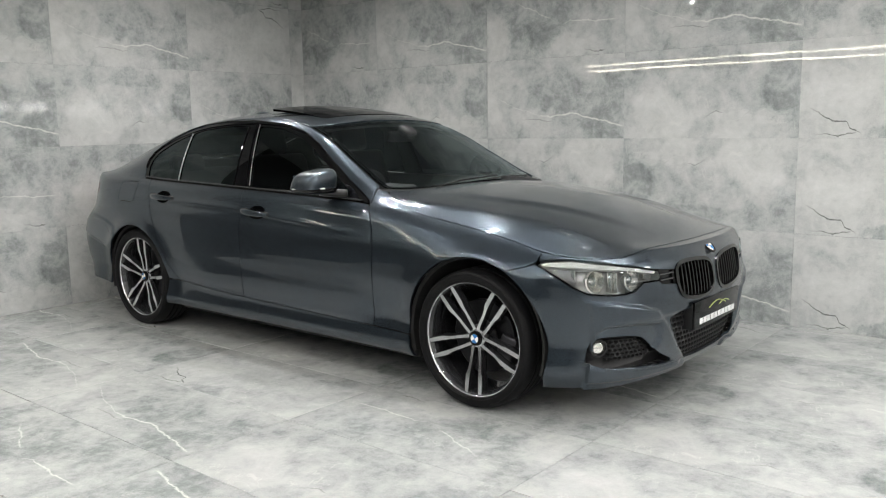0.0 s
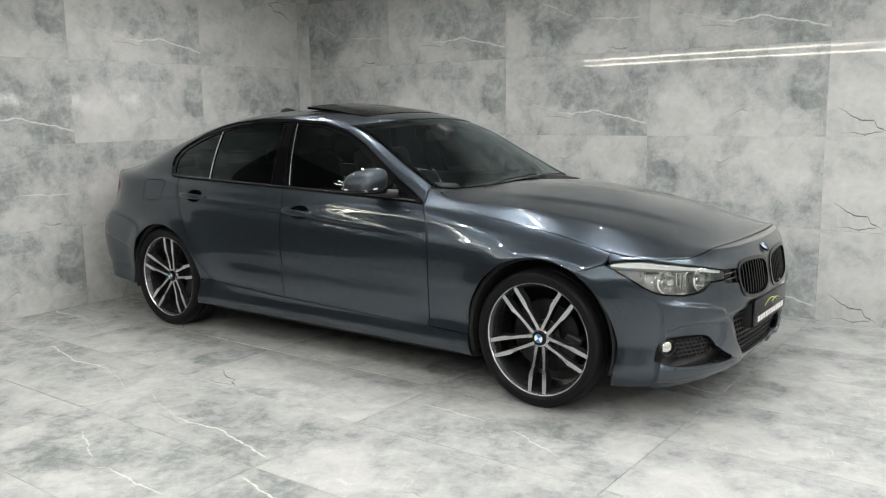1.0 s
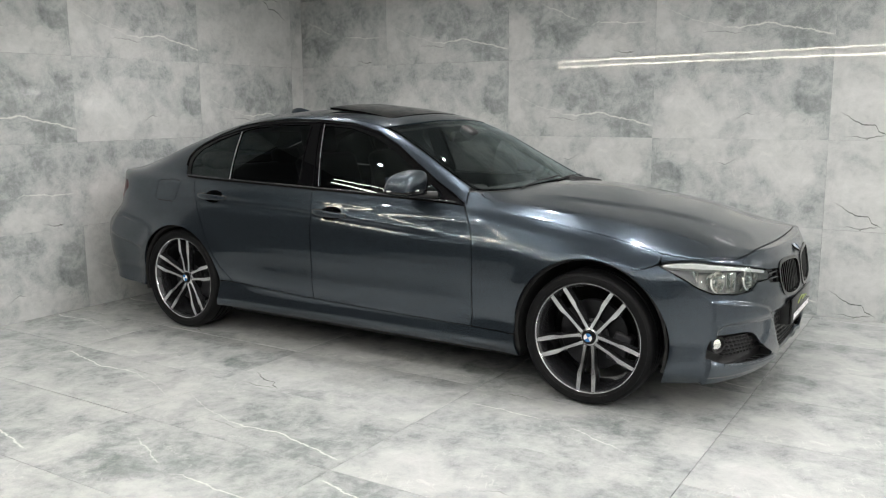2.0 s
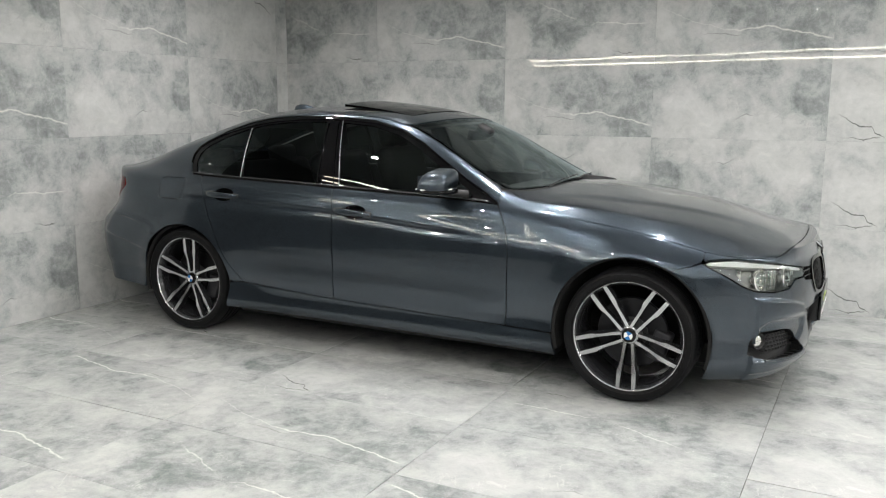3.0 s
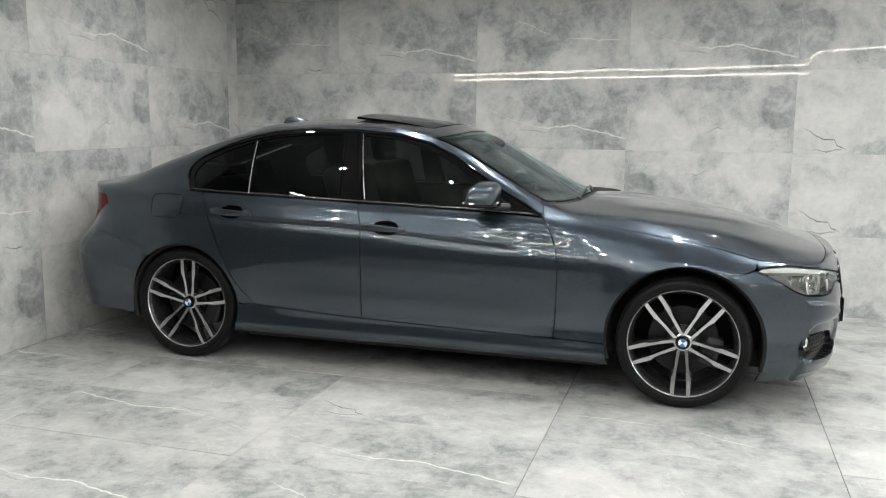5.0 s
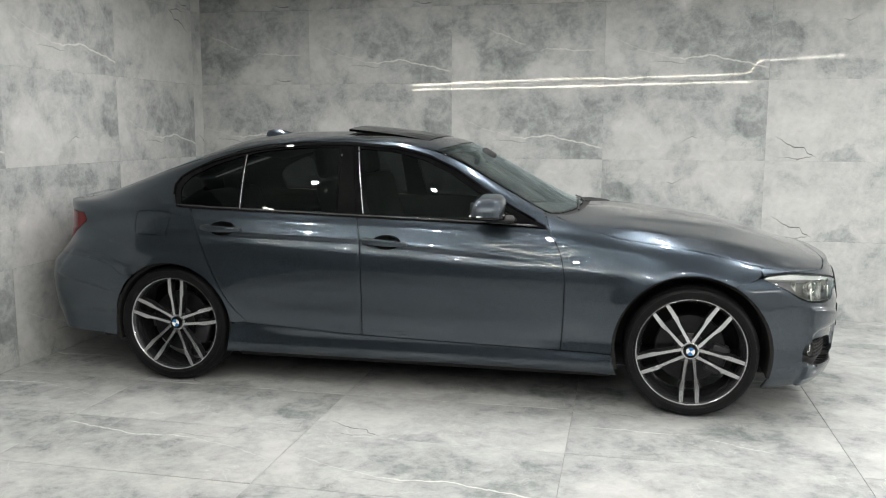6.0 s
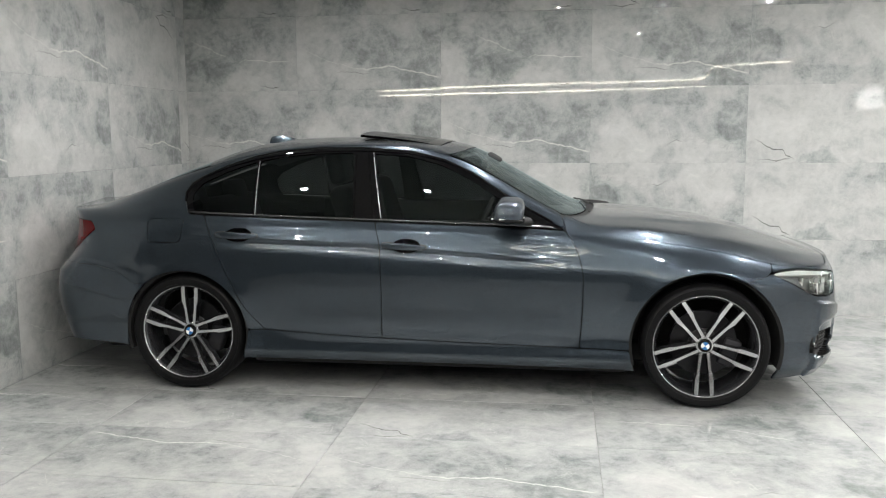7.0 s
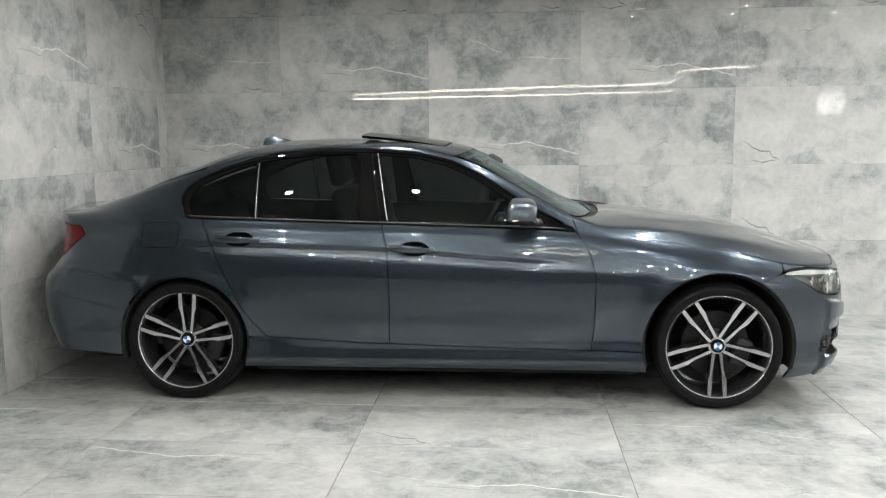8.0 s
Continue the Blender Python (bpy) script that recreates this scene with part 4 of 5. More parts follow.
panel("windscreen", in_screen - 0.001, SCREEN_GLASS, car, 0, "clear windscreen", sink=0.004, flange=0)
panel("screen_border", np.minimum(in_screen - 0.001, 0.022 - in_screen), GLOSS_BLACK, car, 0, "black printed border", sink=0.006, flange=0.004)
panel("rear_window", in_back_glass - 0.002, SIDE_GLASS, car, 0, sink=0.004, flange=0)
panel("cowl", in_cowl - 0.002, BLACK_PLASTIC, car, 0, "black plastic scuttle panel", sink=0.012)
holes = np.maximum.reduce([any_pane, in_screen - 0.02, in_back_glass - 0.02, in_sunroof - 0.02, front_holes + 0.015])
panel("inner_shell", np.minimum(-holes - 0.006, arch - 0.012), MATT_BLACK, car, 0, sink=0.022, flange=0)

# ---- wheels ----
def disc(r, y, steps=40):
    return [(r * math.cos(2 * math.pi * k / steps), y, r * math.sin(2 * math.pi * k / steps)) for k in range(steps)], [tuple(range(steps))]


def roundel(parent, at, turn, r, name="emblem"):
    """Plain round emblem in blue, white and black."""
    m = Matrix.Translation(at) @ turn
    v, f = lathe([(r * 0.72, -0.0035), (r * 0.80, -0.0045), (r * 0.95, -0.004), (r, -0.001), (r, 0.004)], 36)
    mesh_object(name, [m @ Vector(p) for p in v], f, GLOSS_BLACK, parent, "round emblem with a black ring")
    for k in range(4):
        q = [(0, -0.003, 0)] + [(0.74 * r * math.cos(math.pi / 2 * (k + i / 8)), -0.003, 0.74 * r * math.sin(math.pi / 2 * (k + i / 8))) for i in range(9)]
        mesh_object("emblem_quarter", [m @ Vector(p) for p in q], [tuple(range(10))[::-1]], BADGE_BLUE if k % 2 else BADGE_WHITE, parent, "", 0)


def wheel(spin, K):
    """Alloy wheel with five pairs of spokes; axis along y, outer side towards -y."""
    v, f = lathe([(r * K, y) for r, y in ((0.2522, -0.0165), (0.2470, -0.011), (0.2423, -0.002), (0.2358, 0.012), (0.2302, 0.05), (0.2227, 0.12), (0.2302, 0.165), (0.2433, 0.172), (0.2489, 0.168), (0.2358, 0.12), (0.2414, 0.03))], 96)
    hub = mesh_object("wheel", v, f, DARK_ALLOY, car, "two-tone alloy wheel with five double spokes")
    v, f = lathe([(r * K, y) for r, y in ((0.2620, -0.004), (0.2620, -0.017), (0.2597, -0.0225), (0.2564, -0.0232), (0.2531, -0.0205), (0.2517, -0.016))], 96)
    mesh_object("rim_lip", v, f, MACHINED, hub, "bright machined outer rim")
    tread = []
    for y0 in (0.010, 0.046, 0.086, 0.126):
        tread += [(0.3255, y0), (0.3255, y0 + 0.026), (0.3185, y0 + 0.0275), (0.3185, y0 + 0.0345)]
    v, f = lathe([(0.3255 - (0.3255 - r) * (0.3255 - 0.262 * K) / (0.3255 - 0.262), y) for r, y in [(0.250, -0.010), (0.258, -0.0225), (0.2660, -0.0295), (0.2720, -0.0315), (0.2725, -0.0335), (0.286, -0.0372), (0.302, -0.0365), (0.3025, -0.0345), (0.310, -0.0315), (0.318, -0.022), (0.3225, -0.008)]
                 + tread + [(0.3225, 0.166), (0.315, 0.180), (0.296, 0.190), (0.272, 0.186), (0.249, 0.170)]], 96)
    mesh_object("tyre", v, f, RUBBER, hub, "black low-profile tyre")
    rs = [0.038, 0.075, 0.119 * K, 0.146 * K, 0.168 * K, 0.204 * K, 0.249 * K]
    reach = [0.0095, 0.0150, 0.0205, 0.0235, 0.0250, 0.0272, 0.0295]
    wide = [0.0080, 0.0074, 0.0068, 0.0074, 0.0108, 0.0102, 0.0092]
    off = [a + b for a, b in zip(reach, wide)]
    face = [0.014, 0.010, 0.004, -0.003, -0.008, -0.011, -0.0155]
    for k in range(5):
        a = radians(spin + 72 * k)
        er, et = Vector((math.cos(a), 0, math.sin(a))), Vector((-math.sin(a), 0, math.cos(a)))
        for s in (-1, 1):
            v, f, metal = [], [], []
            for r, o, w, y in zip(rs, off, wide, face):
                inner, outer = o - w, o + w
                flare = 0.007 if 0.1 < r < 0.24 else 0.005
                for lat, dy in ((inner - 0.003, 0.036), (inner - 0.0008, 0.003), (inner, 0.0), (outer, 0.0), (outer + 0.0008, 0.003), (outer + flare, 0.020), (outer + flare, 0.036)):
                    p = er * r + et * (s * lat)
                    v.append((p.x, y + dy, p.z))
            n = 7
            for i in range(len(rs) - 1):
                for j in range(n - 1):
                    q = (i * n + j, i * n + j + 1, (i + 1) * n + j + 1, (i + 1) * n + j)
                    f.append(q if s < 0 else q[::-1])
                    metal.append(j in (1, 2, 3))
                q = (i * n + n - 1, i * n, (i + 1) * n, (i + 1) * n + n - 1)
                f.append(q if s < 0 else q[::-1])
                metal.append(False)
            ob = mesh_object("spoke", v, f, DARK_ALLOY, hub, "", 28)
            ob.data.materials.append(MACHINED)
            for poly, bright in zip(ob.data.polygons, metal):
                poly.material_index = 1 if bright else 0
    v, f = lathe([(0.0, 0.013), (0.034, 0.013), (0.042, 0.0150), (0.047, 0.021), (0.050, 0.034), (0.050, 0.07)], 48)
    mesh_object("hub_face", v, f, MACHINED, hub)
    v, f = lathe([(0.0, 0.002), (0.030, 0.003), (0.0345, 0.006), (0.0355, 0.014)], 40)
    mesh_object("hub_cap", v, f, GLOSS_BLACK, hub)
    roundel(hub, (0, 0.0025, 0), pose(0, 0, 0, 0, spin, 0), 0.0295)
    for k in range(5):
        a = radians(spin + 72 * k + 36)
        v, f = lathe([(0.0, 0.016), (0.007, 0.016), (0.0095, 0.019), (0.0095, 0.03)], 12)
        mesh_object("wheel_bolt", [(x + 0.056 * math.cos(a), y, z + 0.056 * math.sin(a)) for x, y, z in v], f, BLACK_PLASTIC, hub)
    v, f = lathe([(0.075, 0.075), (0.170, 0.075), (0.173, 0.078), (0.173, 0.097), (0.170, 0.10), (0.075, 0.10)], 64)
    mesh_object("brake_disc", v, f, STEEL, hub, "grey steel brake disc")
    v, f = lathe([(0.0, 0.06), (0.070, 0.06), (0.078, 0.066), (0.078, 0.10)], 40)
    mesh_object("brake_hub", v, f, BLACK_PLASTIC, hub)
    bm = bmesh.new()
    add_box(bm, (0.095, 0.055, -0.075), (0.185, 0.135, 0.075), 0.015)
    cal = part("brake_caliper", bm, CALIPER, hub)
    cal.matrix_basis = pose(0, 0, 0, 0, 20, 0)
    return hub


rear_right = wheel(14, 1.015)
rear_right.location = (0, -0.846, HUB_Z)
front_right = wheel(54, 1.035)
front_right.location = (AXLE, -0.864, HUB_Z)
copy_thing(rear_right, pose(0, 0.846, HUB_Z, 0, 0, 180))
copy_thing(front_right, pose(AXLE, 0.864, HUB_Z, 0, 0, 180))

for cx, r in ((0.0, ARCH_R), (AXLE, ARCH_F)):
    for s in SIDES:
        v, f, n = [], [], 40
        ring = [(r + 0.004, 0.872), (r - 0.012, 0.866), (r - 0.008, 0.80), (r - 0.006, 0.55), (0.05, 0.54)]
        for i in range(n + 1):
            a = math.pi * (-0.095 + 1.19 * i / n)
            for rr, y in ring:
                v.append((cx + rr * math.cos(a), s * y, HUB_Z + rr * math.sin(a)))
        m = len(ring)
        for i in range(n):
            for j in range(m - 1):
                f.append((i * m + j, i * m + j + 1, (i + 1) * m + j + 1, (i + 1) * m + j))
        mesh_object("wheel_liner", v, f, MATT_BLACK, car, "black wheel arch liner")
part("underbody", box_bm((0.36, -0.80, 0.150), (2.42, 0.80, 0.25), 0.02), MATT_BLACK, car)
part("underbody_rear", box_bm((-0.62, -0.62, 0.165), (0.37, 0.62, 0.30), 0.02), MATT_BLACK, car)
part("underbody_nose", box_bm((2.41, -0.58, 0.155), (3.25, 0.58, 0.27), 0.02), MATT_BLACK, car)
part("underbody_front", box_bm((3.17, -0.50, 0.160), (3.47, 0.50, 0.26), 0.02), MATT_BLACK, car)

# ---- lamps, grilles and fittings of the car ----
def skin_at(f):
    """The skin point and outward normal where f is least."""
    i = int(np.argmin(f))
    return Vector(POINTS[i]), Vector(NORMAL[i])


def near_sz(s, z):
    return skin_at(np.where((PX > 3.0) & (PV <= 1), np.hypot(S - s, PZ - z), 9.0))


def nose_many(ys, zs):
    """How far forward the front reaches at the points (y, z)."""
    ys, zs = np.abs(np.asarray(ys, float)), np.asarray(zs, float)
    lo, hi = np.full(len(ys), 3.0), nose_x(zs) - 1e-6
    for _ in range(22):
        mid = 0.5 * (lo + hi)
        wide = half_width(mid, zs) > ys
        lo, hi = np.where(wide, mid, lo), np.where(wide, hi, mid)
    return lo


def nose_at(y, z):
    return float(nose_many([y], [z])[0])


def flat(v, s):
    return [(p[0], s * p[1], p[2]) for p in v]


def facing(at, n, r_profile, steps=32):
    """A turned body whose axis runs along n at the point."""
    q = Vector(n).to_track_quat("Z", "Y").to_matrix().to_4x4()
    m = Matrix.Translation(at) @ q
    v, f = lathe(r_profile, steps, "z")
    return [m @ Vector(p) for p in v], f


TOP_GUIDE = [(2.300, 0.701), (2.338, 0.712), (2.411, 0.718), (2.491, 0.7215), (2.585, 0.717), (2.715, 0.706), (2.904, 0.683), (3.045, 0.660), (3.03, 0.650), (2.90, 0.668), (2.784, 0.683), (2.576, 0.696), (2.403, 0.699)]
in_guide = np.where((PX > 3.0) & (PV <= 1), inside(TOP_GUIDE, S, PZ), -1.0)
for s in SIDES:
    lamp = panel("headlight", in_lamp - 0.003, LENS_GLASS, car, s, "clear headlight lens over silver reflectors", sink=0.002, flange=0)
    panel("bowl", in_lamp - 0.004, LAMP_AMBER, lamp, s, "silver reflector housing", sink=0.055, flange=-0.05)
    panel("border", np.minimum.reduce([in_lamp - 0.002, 0.005 - in_lamp, 0.695 - PZ]), GLOSS_BLACK, lamp, s, "black lamp border", sink=0.004, flange=0.01)
    panel("inner_cover", np.minimum.reduce([in_lamp - 0.008, 2.50 - S, 0.70 - PZ]), LAMP_GREY, lamp, s, "dark grey inner cover", sink=0.030, flange=0.012)
    panel("light_guide", in_guide, WHITE_LENS, lamp, s, "pale daytime light strip", sink=0.012, flange=0.03)
    for k, (ls, lz, r) in enumerate(((2.62, 0.640, 0.047), (2.86, 0.634, 0.043))):
        at, n = near_sz(ls, lz)
        n = (n + Vector((1.6, 0, 0))).normalized()
        v, f = facing(at - n * 0.050, n, [(0.0, 0.0), (r * 0.6, 0.004), (r * 0.92, 0.022), (r, 0.042), (r * 1.05, 0.042)])
        mesh_object("reflector", flat(v, s), f, LAMP_BOWL, lamp, "round silver reflector")
        v, f = facing(at - n * 0.032, n, [(0.0, 0.018), (r * 0.25, 0.016), (r * 0.45, 0.009), (r * 0.58, -0.004), (r * 0.6, -0.02)])
        mesh_object("projector", flat(v, s), f, CHROME if k else LAMP_BOWL, lamp, "round projector lens")
        q = Vector(n).to_track_quat("Z", "Y").to_matrix().to_4x4()
        ring_m = Matrix.Translation(at - n * 0.014) @ q
        v, f = tube([ring_m @ Vector((r * 1.04 * math.cos(radians(w)), r * 1.04 * math.sin(radians(w)), 0)) for w in range(110, 381, 15)], 0.0028, 8)
        mesh_object("light_ring", flat(v, s), f, WHITE_LENS, lamp, "slim pale open light ring", 40)
    for k, (ls, lz, rise_) in enumerate(((2.50, 0.66, 0.06), (2.735, 0.63, 0.09), (2.76, 0.63, 0.09), (2.97, 0.642, 0.03))):
        at, n = near_sz(ls, lz)
        c = at - n * 0.03
        bm = bmesh.new()
        add_box(bm, (c.x - 0.02, s * c.y - 0.006, c.z - rise_ / 2), (c.x + 0.004, s * c.y + 0.006, c.z + rise_ / 2), 0.003)
        part("divider", bm, LAMP_BOWL, lamp)
    panel("lamp_link", in_link, GLOSS_BLACK, car, s, "gloss black piece between lamp and grille", sink=0.014, flange=0.02)
    for dz in (0.642, 0.618):
        v, f = tube([(nose_at(y, dz) - 0.004, s * y, dz) for y in (0.475, 0.44, 0.41, 0.38)], 0.004, 8)
        mesh_object("link_bar", v, f, DARK_ALLOY, car)
    # kidney grille: frame, upright slats and dark back
    kid = panel("kidney_grille", np.minimum(in_kidney + 0.005, 0.011 - in_kidney), GRILLE_BLACK, car, s, "gloss black kidney grille frame", sink=-0.006, flange=0.03)
    panel("grille_back", in_kidney + 0.006, MATT_BLACK, kid, s, sink=0.055, flange=-0.05)
    for i in range(10):
        y = 0.052 + 0.0315 * i
        zs = [z for z in np.linspace(0.48, 0.70, 45) if inside(KIDNEY, np.array([y]), np.array([z]))[0] > 0.004]
        v, f = [], []
        for z, x in zip(zs, nose_many([y] * len(zs), zs)):
            v += [(x - 0.040, s * (y - 0.0035), z), (x - 0.008, s * (y - 0.0045), z), (x - 0.005, s * y, z), (x - 0.008, s * (y + 0.0045), z), (x - 0.040, s * (y + 0.0035), z)]
        for a in range(len(zs) - 1):
            for b in range(4):
                f.append((a * 5 + b, a * 5 + b + 1, a * 5 + b + 6, a * 5 + b + 5))
        mesh_object("slat", v, f, GRILLE_BLACK, kid)
    # side vent with fog lamp
    vent = panel("bumper_vent", in_vent + 0.004, BLACK_PLASTIC, car, s, "deep black bumper vent", sink=0.060, flange=-0.055)
    at, n = skin_at(np.where((PX > 3.2) & (PV <= 1), np.hypot(PY - 0.742, PZ - 0.345), 9.0))
    n = (n + Vector((0.5, 0, 0))).normalized()
    v, f = facing(at - n * 0.03, n, [(0.041, -0.03), (0.041, 0.018), (0.039, 0.022), (0.034, 0.020), (0.033, 0.012)])
    mesh_object("fog_ring", flat(v, s), f, BLACK_PLASTIC, vent)
    v, f = facing(at - n * 0.03, n, [(0.0, 0.020), (0.018, 0.018), (0.030, 0.012), (0.034, 0.004), (0.030, -0.012)])
    mesh_object("fog_lamp", flat(v, s), f, LAMP_BOWL, vent, "round clear fog lamp")
    v, f = tube([(half_nose, s * y, z) for half_nose, y, z in ((float(POINTS[int(np.argmin(np.where((PX > 3.2) & (PV <= 1), np.hypot(PY - yy, PZ - zz), 9.0)))][0]), yy, zz)
                 for yy, zz in ((0.745, 0.256), (0.70, 0.252), (0.60, 0.242), (0.50, 0.234), (0.42, 0.231), (0.365, 0.234)))], 0.006, 10)
    mesh_object("vent_lip", v, f, PAINT, vent)


def honeycomb(name, outline, sink, cell, parent, label):
    """Open mesh of six-sided cells filling an outline on the front."""
    verts, faces = [], []
    q = np.array(outline)
    rows_, cols = int((q[:, 1].max() - q[:, 1].min()) / (cell * 1.5)) + 3, int((q[:, 0].max() - q[:, 0].min()) / (cell * 1.732)) + 3
    for i in range(rows_):
        for j in range(cols):
            cy = q[:, 0].min() + cell * 1.732 * (j + 0.5 * (i % 2))
            cz = q[:, 1].min() + cell * 1.5 * i
            if inside(outline, np.array([cy]), np.array([cz]))[0] < cell * 0.35:
                continue
            b = len(verts)
            for rr, back in ((1.04, 0.0), (0.80, 0.0), (0.70, 0.022)):
                for k in range(6):
                    w = math.pi / 6 + math.pi / 3 * k
                    y, z = cy + cell * rr * math.cos(w), cz + cell * 0.92 * rr * math.sin(w)
                    verts.append((-sink - back, y, z))
            for ring in (0, 6):
                for k in range(6):
                    l = (k + 1) % 6
                    faces.append((b + ring + k, b + ring + l, b + ring + 6 + l, b + ring + 6 + k))
    front = nose_many([p[1] for p in verts], [p[2] for p in verts])
    verts = [(p[0] + x, p[1], p[2]) for p, x in zip(verts, front)]
    ob = mesh_object(name, verts, faces, BLACK_PLASTIC, parent, label, 20)
    ob["kind"] = "stuff"
    return ob


intake = panel("lower_intake", in_intake + 0.004, MATT_BLACK, car, 0, "black lower air intake", sink=0.07, flange=-0.065)
honeycomb("intake_mesh", INTAKE, 0.02, 0.017, intake, "black honeycomb mesh")
VENT_MESH = [(0.705, 0.272), (0.705, 0.388), (0.602, 0.382), (0.548, 0.350), (0.490, 0.290)]
for s in SIDES:
    honeycomb("vent_mesh", [(s * y, z) for y, z in VENT_MESH], 0.026, 0.0125, intake, "black honeycomb mesh")

# dealer plate on the front
plate = part("front_plate", box_bm((3.600, -0.262, 0.362), (3.612, 0.262, 0.486), 0.003), GLOSS_BLACK, car, "black dealer plate with white lettering bars")
for a, b, zc, h, mat in ((-0.215, 0.215, 0.391, 0.028, PLATE_WHITE),):
    n = 10
    for k in range(n):
        y0 = a + (b - a) * k / n
        mesh_object("plate_bar", [(3.6135, y0 + 0.004, zc - h / 2), (3.6135, y0 + 0.041, zc - h / 2), (3.6135, y0 + 0.041, zc + h / 2), (3.6135, y0 + 0.004, zc + h / 2)], [(0, 1, 2, 3)], mat, plate, "", 0)
arcs = [[(-0.10 + 0.2 * i / 10, 0.425 + 0.034 * math.sin(math.pi * (0.12 + 0.8 * i / 10))) for i in range(11)], [(0.02 + 0.12 * i / 6, 0.436 + 0.012 * math.sin(math.pi * i / 6)) for i in range(7)]]
for arc_ in arcs:
    v, f = tube([(3.6135, y, z) for y, z in arc_], 0.0025, 6)
    mesh_object("plate_emblem", v, f, PLATE_GREEN, plate)
part("plate_bracket", box_bm((3.54, -0.255, 0.355), (3.600, 0.255, 0.475), 0.004), BLACK_PLASTIC, car)
nose_n = Vector((0.66, 0, 0.75)).normalized()
roundel(car, (nose_at(0, 0.714) + 0.000, 0, 0.714), nose_n.to_track_quat("-Y", "Z").to_matrix().to_4x4(), 0.040)

# sunroof, tilted up at its rear edge
v, f, nx_, ny_ = [], [], 12, 17
for layer in (0.0, -0.014):
    for i in range(nx_):
        for j in range(ny_):
            x, y = 0.905 + 0.485 * i / (nx_ - 1), -0.42 + 0.84 * j / (ny_ - 1)
            k = max(0.0, 1 - (x - 0.905) / 0.485)
            drop = (float(crown_z(x)) - float(rail_z(x))) * (abs(y) / float(rail_y(x))) ** 2.1
            v.append((x - 0.02 * (y / 0.42) ** 2 * (1 - k), y, float(crown_z(x)) - drop + 0.003 + 0.030 * k ** 1.3 + layer))
for i in range(nx_ - 1):
    for j in range(ny_ - 1):
        a = i * ny_ + j
        f += [(a, a + ny_, a + ny_ + 1, a + 1), (nx_ * ny_ + a, nx_ * ny_ + a + 1, nx_ * ny_ + a + ny_ + 1, nx_ * ny_ + a + ny_)]
rim = [j for j in range(ny_)] + [i * ny_ + ny_ - 1 for i in range(1, nx_)] + [(nx_ - 1) * ny_ + j for j in range(ny_ - 2, -1, -1)] + [i * ny_ for i in range(nx_ - 2, 0, -1)]
for a, b in zip(rim, rim[1:] + rim[:1]):
    f.append((a, b, b + nx_ * ny_, a + nx_ * ny_))
mesh_object("sunroof", v, f, GLOSS_BLACK, car, "dark glass sunroof tilted open", 50)
panel("sunroof_well", in_sunroof + 0.01, MATT_BLACK, car, 0, sink=0.05, flange=-0.04)

# aerial fin
v, f = [], []
stations = [(0.215, 0.006, 0.030, 0.024), (0.225, 0.008, 0.043, 0.026), (0.26, 0.009, 0.044, 0.028), (0.30, 0.008, 0.036, 0.028), (0.34, 0.006, 0.022, 0.024), (0.375, 0.004, 0.008, 0.016), (0.39, 0.002, 0.002, 0.008)]
for x, top, h, foot in stations:
    z = float(crown_z(x))
    v += [(x, -foot, z - 0.006), (x, -foot * 0.7, z + h * 0.35), (x, -top, z + h * 0.92), (x, 0, z + h), (x, top, z + h * 0.92), (x, foot * 0.7, z + h * 0.35), (x, foot, z - 0.006)]
for i in range(len(stations) - 1):
    for j in range(6):
        f.append((i * 7 + j, i * 7 + j + 1, (i + 1) * 7 + j + 1, (i + 1) * 7 + j))
f.append(tuple(range(7)))
mesh_object("aerial_fin", v, f, PAINT, car, "small shark-fin roof aerial", 50)

